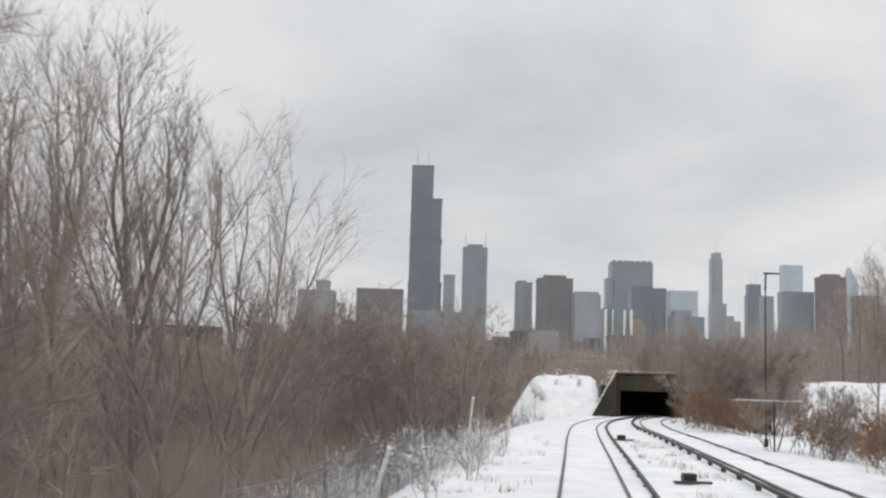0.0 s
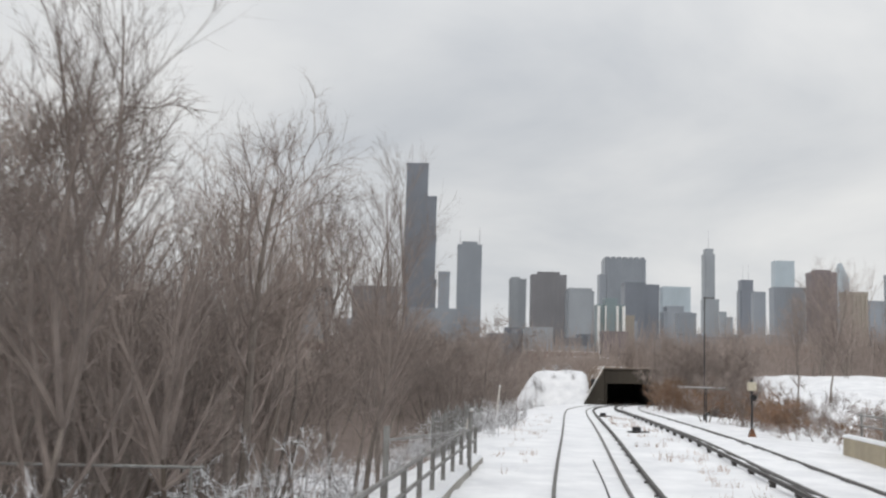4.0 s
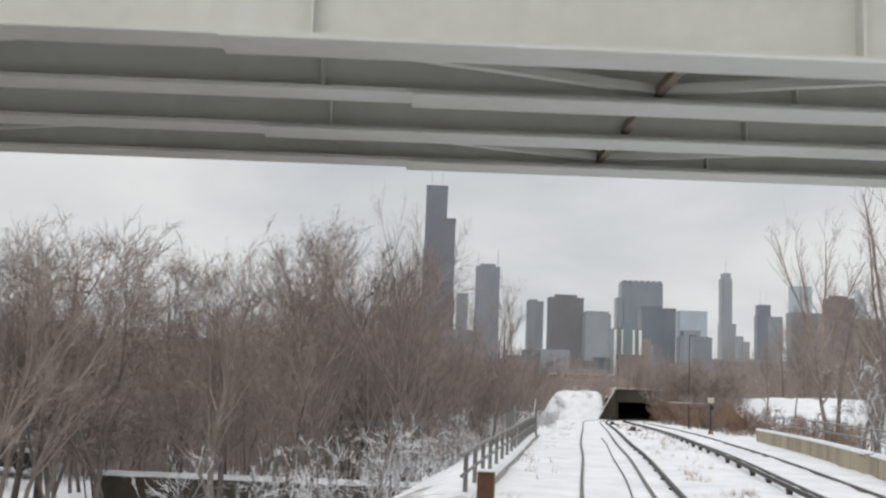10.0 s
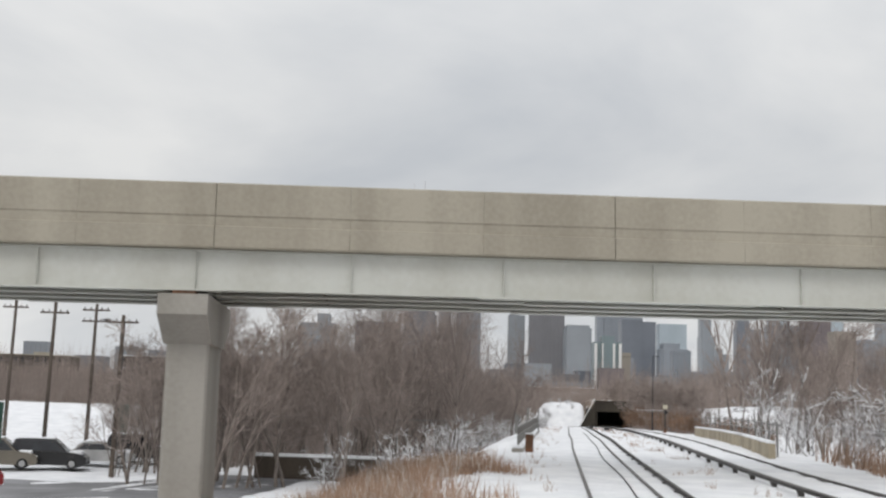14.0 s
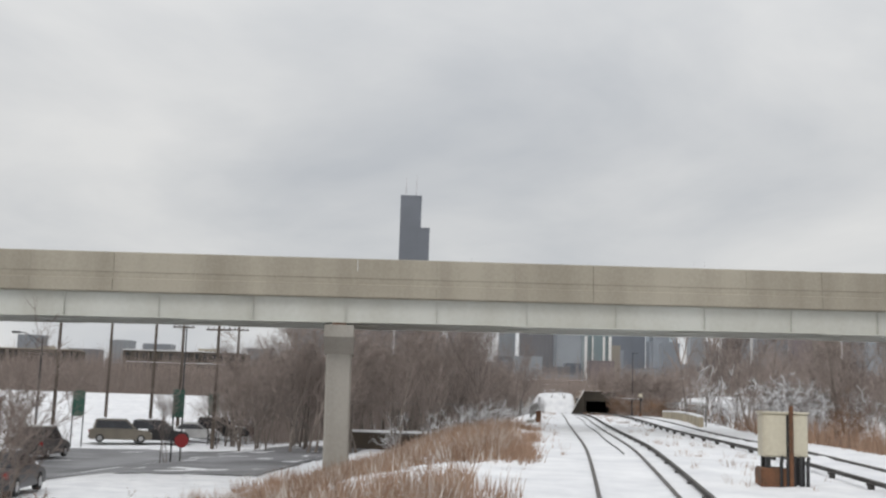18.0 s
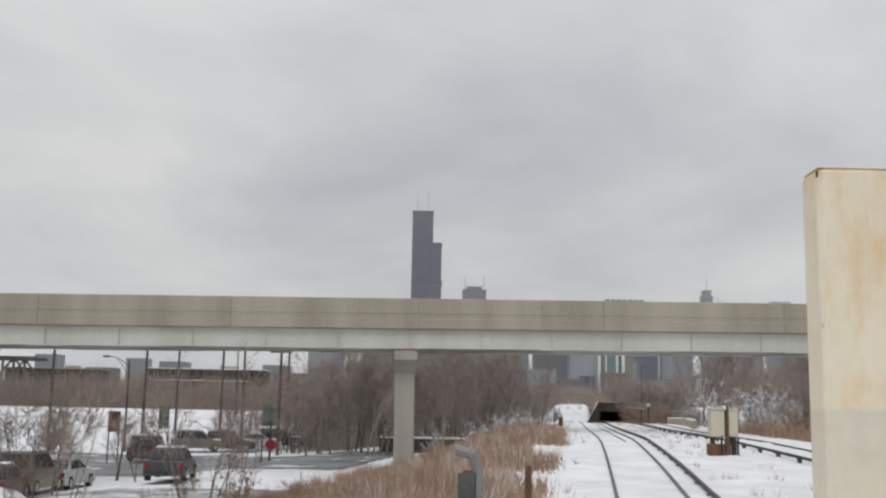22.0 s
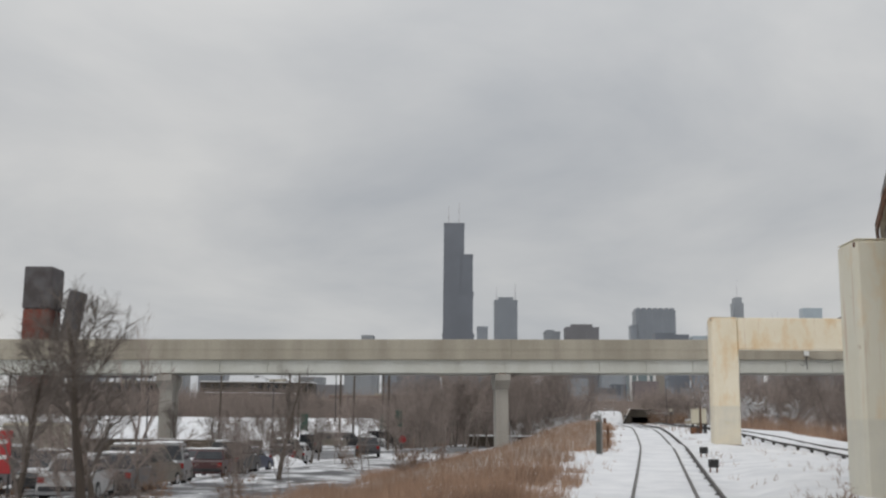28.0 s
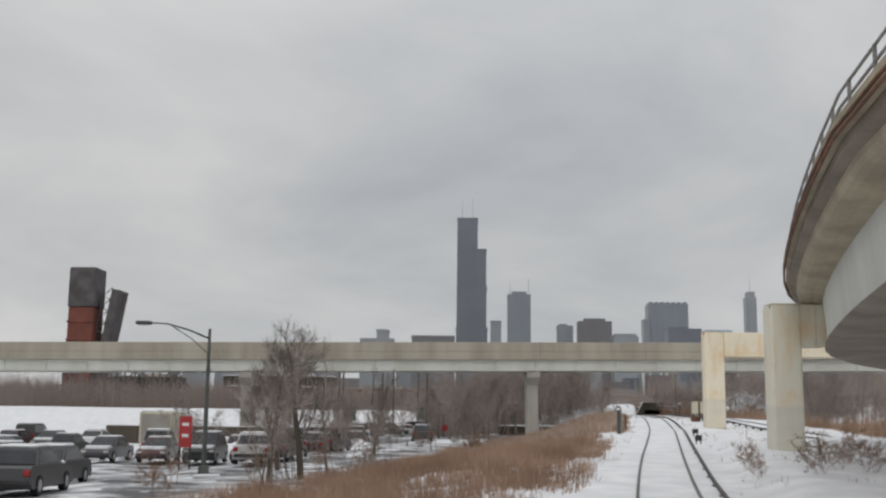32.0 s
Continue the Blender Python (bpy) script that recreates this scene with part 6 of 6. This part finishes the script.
def snow_mound(x, y, rx, ry, h, seed):
    n_, vs, fs = 14, [], []
    for j in range(n_):
        for i in range(n_):
            u_, v_ = 2 * i / (n_ - 1) - 1, 2 * j / (n_ - 1) - 1
            q = max(0.0, 1 - u_ * u_ - v_ * v_)
            px_, py_ = x + u_ * rx, y + v_ * ry
            vs.append((px_, py_, ground_z(px_, py_) - 0.1 + h * q ** 0.6 * (1 + 0.5 * noise.noise(Vector((px_ * 0.9, py_ * 0.9, seed))))))
    for j in range(n_ - 1):
        for i in range(n_ - 1):
            fs.append((j * n_ + i, j * n_ + i + 1, j * n_ + n_ + i + 1, j * n_ + n_ + i))
    me = bpy.data.meshes.new("snow_mound")
    me.from_pydata(vs, [], fs)
    me.materials.append(M["snow"])
    tagged(new("snow_mound", me), "ploughed heap of dirty snow in the lot", "snow pile", "snow piles")


for k, (x, y, rx, ry, h) in enumerate(((-37.5, -66, 3.6, 2.2, 1.3), (-33.5, -58, 2.6, 1.8, 1.0), (-41, -69, 3.0, 2.0, 1.1), (-24.0, -101.0, 1.0, 0.9, 0.4), (-36.5, -44, 4.0, 1.6, 0.9), (-46, -80, 3.5, 1.6, 0.9), (-30.5, -50, 2.0, 1.5, 0.9))):
    snow_mound(x, y, rx, ry, h, k)
kw = thing("low_wall", Matrix.Identity(4), "low dark roadside wall with snow on top", "barrier wall", kind="structure")
for k in range(7):
    x = -56 + 3.1 * k
    part("wall_panel", Build().box(x, -35.2, ground_z(x, -35) - 0.3, x + 3.08, -34.8, -1.35, 0.03), M["brown_wall"], kw)
    part("snow_cap", Build().box(x + 0.02, -35.18, -1.353, x + 3.06, -34.82, -1.28, 0.03), M["snow"], kw, "snow cap")

# ---------------------------------------------------------------- lifted bascule bridge and truss far to the side
def truss(name, m, length, width, depth, bays, label, cat):
    r = thing(name, m, label, cat, kind="structure")
    for s in (-width / 2, width / 2):
        for z in (0, depth):
            part("chord", Build().box(0, s - 0.3, z - 0.3, length, s + 0.3, z + 0.3), M["steel_dark"], r)
        for k in range(bays):
            x0, x1 = length * k / bays, length * (k + 1) / bays
            part("post", Build().box(x0 - 0.2, s - 0.2, 0, x0 + 0.2, s + 0.2, depth), M["steel_dark"], r)
            a, c = ((x0, 0), (x1, depth)) if k % 2 else ((x0, depth), (x1, 0))
            part("diagonal", Build().tube([(a[0], s, a[1]), (c[0], s, c[1])], 0.22, 4), M["steel_dark"], r)
    part("floor", Build().box(0, -width / 2, -0.9, length, width / 2, -0.3), M["steel_dark"], r)
    return r


M["steel_dark"] = mat("dark_bridge_steel", (0.12, 0.115, 0.12), (0.07, 0.06, 0.06), 0.3, 4, 0.7, 0.1)
tower_ = thing("bridge_tower", pose(-131.2, 160.8, -6), "red-brown bascule bridge tower with a grey head", "bridge tower", kind="structure")
part("shaft", Build().box(-3.6, -4, -1, 3.6, 4, 36, 0.3), M["tower_red"], tower_)
part("head", Build().box(-3.8, -4.3, 35.9, 3.8, 4.3, 47.2, 0.3), M["steel_dark"], tower_)
for k in range(7):
    part("ledge", Build().box(-3.8, -4.2, 1.5 + 5 * k, 3.8, 4.2, 2.1 + 5 * k, 0.1), M["tower_red"], tower_)
leaf = thing("bascule_leaf", pose(-126.2, 163, 17, 0, 9, 0), "raised dark steel bascule leaf beside a tower", "bascule bridge", kind="structure")
part("deck_plate", Build().box(-0.2, -4, 0, 2.0, 4, 18.6, 0.1), M["steel_dark"], leaf)
for k in range(5):
    part("truss_web", Build().tube([(-0.2, -3.6, 2 + 3.4 * k), (-2.4, -3.6, 4 + 3.0 * k), (-0.2, -3.6, 5.4 + 3.4 * k)], 0.18, 4), M["steel_dark"], leaf)
part("chord", Build().tube([(-1.9, -3.6, 0), (-2.6, -3.6, 17.5)], 0.22, 4), M["steel_dark"], leaf)
part("pivot_leg", Build().box(-1.2, -3.5, -24, 1.0, 3.5, 0.5, 0.1), M["steel_dark"], leaf)
truss("truss_bridge", pose(-116, 110.8, 5.2, 0, 0, 2), 29, 6, 5.2, 7, "low dark steel truss bridge on piers", "truss bridge")
for px_ in (-115, -101.5, -88.2):
    solid("bridge_pier", Build().box(px_ - 0.8, 108.2, -4, px_ + 0.8, 113.6, 4.4, 0.1), M["concrete_pier"], "grey pier under the truss bridge", "bridge pier")


# ---------------------------------------------------------------- low buildings in the middle distance
def block(x, y, w, d, h, m_, label, roof_snow=True, rows=2, bays=6, name="warehouse"):
    r = thing(name, pose(x, y, -3.2), label, "building", "low buildings")
    part("outer_wall", Build().box(-w / 2, 0, 0, w / 2, d, h), m_, r)
    part("roof", Build().box(-w / 2 - 0.2, -0.2, h - 0.02, w / 2 + 0.2, d + 0.2, h + 0.5), M["snow"] if roof_snow else M["concrete"], r, "flat roof under snow" if roof_snow else "flat roof")
    pane = None
    for j in range(rows):
        for i in range(bays):
            cx = -w / 2 + w * (i + 0.5) / bays
            z = h * (j + 0.35) / rows
            pane = pane or Build().box(-w / bays * 0.22, -0.12, 0, w / bays * 0.22, 0.1, h / rows * 0.42).mesh("window", M["glass"])
            part("window", pane, None, r).location = (cx, 0, z)
    part("roof_unit", Build().box(w * 0.1, d * 0.3, h + 0.4, w * 0.25, d * 0.5, h + 2.2), M["concrete"], r)


for x, y, w, d, h, mm, lab in ((150, 620, 46, 20, 17, "brick", "red-brown brick warehouse under snow"), (210, 700, 36, 18, 22, "concrete_tan", "tan low building with snowy roof"), (262, 760, 50, 22, 20, "brick", "brick block with snowy roof"), (120, 500, 60, 22, 13, "brick", "long low brick building under snow"), (180, 480, 30, 16, 10, "white_sign", "pale low building with snowy roof"), (90, 640, 42, 20, 20, "concrete_pier", "grey low building with snowy roof"), (320, 720, 44, 20, 19, "brick", "brick block with snowy roof"), (250, 520, 34, 18, 12, "concrete_pier", "grey shed with snowy roof"), (-40, 560, 60, 22, 18, "concrete_pier", "grey low building with snowy roof"), (-120, 520, 70, 24, 15, "brick", "long brick building with snowy roof"), (-200, 480, 60, 20, 17, "concrete_tan", "tan low building with snowy roof"), (340, 560, 40, 20, 16, "concrete_tan", "tan low building with snowy roof"), (100, 240, 18, 10, 5, "white_sign", "pale shed with snowy roof"), (82, 205, 9, 6, 4, "brick", "small brick shed with snowy roof")):
    block(x, y, w, d, h, M[mm], lab)

rng = random.Random(41)
for k in range(22):
    y = rng.uniform(700, 1150)
    x = y * rng.uniform(0.04, 0.46) + rng.uniform(-20, 20)
    mm, lab = (("brick", "red-brown brick block in the hazy distance"), ("slate_block", "slate mid-rise block in the hazy distance"), ("dull_concrete", "dark mid-rise block in the hazy distance"), ("brown_wall", "brown loft building in the hazy distance"))[k % 4]
    block(x, y, rng.uniform(28, 60), 20, rng.uniform(20, 36), M[mm], lab, k % 3 == 0, 5, 13, "loft_building")
for k in range(10):
    y = rng.uniform(500, 900)
    mm, lab = (("brick", "red-brown brick block in the hazy distance"), ("dull_concrete", "dark low block in the hazy distance"))[k % 2]
    block(-y * rng.uniform(0.05, 0.5), y, rng.uniform(35, 70), 20, rng.uniform(18, 32), M[mm], lab, k % 3 == 0, 5, 14, "loft_building")

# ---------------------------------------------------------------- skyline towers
# distance haze is painted into these wall colours, lifting them towards pale grey-blue
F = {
    "black": facade("hazed_dark_curtain_wall", (0.172, 0.188, 0.216), (0.150, 0.166, 0.194), 4.5, 4, 0.4),
    "slate": facade("hazed_slate_curtain_wall", (0.25, 0.272, 0.30), (0.22, 0.242, 0.272), 5, 4, 0.4),
    "grey": facade("hazed_grey_curtain_wall", (0.285, 0.305, 0.325), (0.245, 0.265, 0.288), 5, 4, 0.45),
    "pale": facade("hazed_pale_glass_wall", (0.42, 0.48, 0.52), (0.37, 0.43, 0.47), 6, 4, 0.3),
    "brown": facade("hazed_brown_stone_wall", (0.20, 0.198, 0.208), (0.168, 0.166, 0.177), 4.5, 4, 0.6),
    "green": facade("hazed_green_glass_wall", (0.21, 0.265, 0.275), (0.17, 0.22, 0.235), 4, 3.5, 0.3),
    "brick": facade("hazed_red_brown_wall", (0.205, 0.172, 0.176), (0.17, 0.146, 0.152), 4.5, 4, 0.6),
    "beige": facade("hazed_beige_stone_wall", (0.32, 0.285, 0.24), (0.27, 0.245, 0.21), 4, 4, 0.8),
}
M["antenna"] = mat("antenna_paint", (0.68, 0.68, 0.70), None, 0.1, 1, 0.6, 0.0)


def high_rise(x, y, w, d, top, fac, label, tiers=(), ribs=0, masts=(), crown=""):
    """x: the face's near edge; tiers: (x0 share, x1 share, top share) blocks stepped on the main shaft."""
    r = thing("skyscraper", pose(x, y, -6), label, "skyscraper", "skyline towers")
    h = top + 6
    tiers = tiers or ((0, 1, 1),)
    for k, (a, b, s) in enumerate(tiers):
        q = 2.5 * k
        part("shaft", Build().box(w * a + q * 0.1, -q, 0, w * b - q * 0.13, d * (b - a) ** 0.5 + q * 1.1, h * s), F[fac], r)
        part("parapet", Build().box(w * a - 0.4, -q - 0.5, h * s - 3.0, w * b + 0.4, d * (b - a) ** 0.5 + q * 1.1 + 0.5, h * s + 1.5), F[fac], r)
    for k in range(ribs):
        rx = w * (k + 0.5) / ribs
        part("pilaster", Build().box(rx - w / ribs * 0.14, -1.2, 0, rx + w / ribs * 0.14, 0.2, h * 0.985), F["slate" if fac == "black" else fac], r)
    if crown == "teeth":
        for k in range(7):
            part("crown_block", Build().box(w * (k / 7 + 0.02), -1.3, h + 1.4, w * (k / 7 + 0.11), d, h + 7), F[fac], r)
    if crown == "penthouse":
        part("penthouse", Build().box(w * 0.18, d * 0.2, h, w * 0.82, d * 0.8, h + 8), F[fac], r)
    if crown == "slope":
        part("roof_wedge", Build().add([(0, 0, h), (w, 0, h), (w, d, h), (0, d, h), (w * 0.3, 0, h + 45), (w * 0.3, d, h + 45)], [(0, 1, 4), (3, 5, 2), (0, 4, 5, 3), (1, 2, 5, 4)]), F[fac], r)
    for mx, mh in masts:
        part("antenna", Build().tube([(w * mx, d * 0.4, h - 4), (w * mx, d * 0.4, h + mh * 0.55), (w * mx, d * 0.4, h + mh)], [1.3, 1.0, 0.6], 6), M["antenna"], r)
    return r


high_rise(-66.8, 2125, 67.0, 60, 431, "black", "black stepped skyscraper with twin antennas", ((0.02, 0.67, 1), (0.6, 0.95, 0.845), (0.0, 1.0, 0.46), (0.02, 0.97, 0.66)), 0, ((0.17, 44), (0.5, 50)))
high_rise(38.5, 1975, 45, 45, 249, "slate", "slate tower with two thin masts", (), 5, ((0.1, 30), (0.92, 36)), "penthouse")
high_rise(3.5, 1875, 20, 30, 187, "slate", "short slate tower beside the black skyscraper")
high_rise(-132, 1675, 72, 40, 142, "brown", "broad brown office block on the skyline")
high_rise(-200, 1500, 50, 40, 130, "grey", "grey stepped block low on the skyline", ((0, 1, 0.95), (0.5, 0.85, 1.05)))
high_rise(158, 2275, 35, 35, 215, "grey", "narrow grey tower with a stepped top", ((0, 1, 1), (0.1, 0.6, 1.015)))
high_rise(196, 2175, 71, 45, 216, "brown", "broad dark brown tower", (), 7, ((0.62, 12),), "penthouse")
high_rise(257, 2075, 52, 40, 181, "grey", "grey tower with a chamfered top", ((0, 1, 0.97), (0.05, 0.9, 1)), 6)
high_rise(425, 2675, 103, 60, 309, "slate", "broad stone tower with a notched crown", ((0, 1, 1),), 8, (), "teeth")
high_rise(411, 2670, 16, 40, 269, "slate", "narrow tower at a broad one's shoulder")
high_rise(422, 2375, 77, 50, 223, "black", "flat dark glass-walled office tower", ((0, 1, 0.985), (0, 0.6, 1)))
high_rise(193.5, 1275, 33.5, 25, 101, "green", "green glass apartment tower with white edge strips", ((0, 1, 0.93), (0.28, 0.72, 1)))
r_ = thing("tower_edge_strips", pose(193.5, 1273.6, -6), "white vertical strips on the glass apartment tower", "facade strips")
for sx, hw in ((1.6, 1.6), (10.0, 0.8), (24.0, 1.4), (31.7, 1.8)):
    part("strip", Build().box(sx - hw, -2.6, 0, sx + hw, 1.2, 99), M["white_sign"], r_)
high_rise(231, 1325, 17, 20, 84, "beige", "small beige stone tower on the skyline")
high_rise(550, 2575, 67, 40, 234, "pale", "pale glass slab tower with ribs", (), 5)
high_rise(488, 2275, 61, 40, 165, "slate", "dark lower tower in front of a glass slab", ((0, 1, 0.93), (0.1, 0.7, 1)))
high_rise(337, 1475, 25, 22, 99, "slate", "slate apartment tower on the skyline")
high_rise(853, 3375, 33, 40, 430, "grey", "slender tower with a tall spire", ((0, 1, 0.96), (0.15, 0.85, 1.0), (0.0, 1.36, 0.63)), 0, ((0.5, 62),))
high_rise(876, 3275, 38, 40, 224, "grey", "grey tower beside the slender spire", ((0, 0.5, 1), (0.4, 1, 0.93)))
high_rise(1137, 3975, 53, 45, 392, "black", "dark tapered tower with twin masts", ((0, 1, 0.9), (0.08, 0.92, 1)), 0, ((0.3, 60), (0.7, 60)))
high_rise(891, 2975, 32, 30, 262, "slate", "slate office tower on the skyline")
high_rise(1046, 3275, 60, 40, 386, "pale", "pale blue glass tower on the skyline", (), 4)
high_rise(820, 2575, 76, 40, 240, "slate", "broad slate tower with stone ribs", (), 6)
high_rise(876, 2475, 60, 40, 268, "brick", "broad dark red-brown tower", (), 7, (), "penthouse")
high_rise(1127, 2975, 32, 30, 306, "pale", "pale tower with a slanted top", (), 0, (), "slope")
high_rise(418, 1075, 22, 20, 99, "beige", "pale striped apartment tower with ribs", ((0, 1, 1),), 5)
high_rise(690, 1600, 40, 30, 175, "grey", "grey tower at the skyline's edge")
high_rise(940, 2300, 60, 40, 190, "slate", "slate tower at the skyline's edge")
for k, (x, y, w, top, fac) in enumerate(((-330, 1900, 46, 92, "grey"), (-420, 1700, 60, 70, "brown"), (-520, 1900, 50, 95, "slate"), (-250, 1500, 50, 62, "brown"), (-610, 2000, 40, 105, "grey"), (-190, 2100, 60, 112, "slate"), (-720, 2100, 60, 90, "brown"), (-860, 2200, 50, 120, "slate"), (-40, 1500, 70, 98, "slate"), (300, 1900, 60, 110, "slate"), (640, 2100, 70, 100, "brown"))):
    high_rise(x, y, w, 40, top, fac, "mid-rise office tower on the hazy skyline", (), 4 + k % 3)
# mid-rise blocks packed at the foot of the skyline
rng = random.Random(77)
for k in range(30):
    y = rng.uniform(1180, 1600)
    x = y * (0.03 + 0.405 * (k + rng.random()) / 30)
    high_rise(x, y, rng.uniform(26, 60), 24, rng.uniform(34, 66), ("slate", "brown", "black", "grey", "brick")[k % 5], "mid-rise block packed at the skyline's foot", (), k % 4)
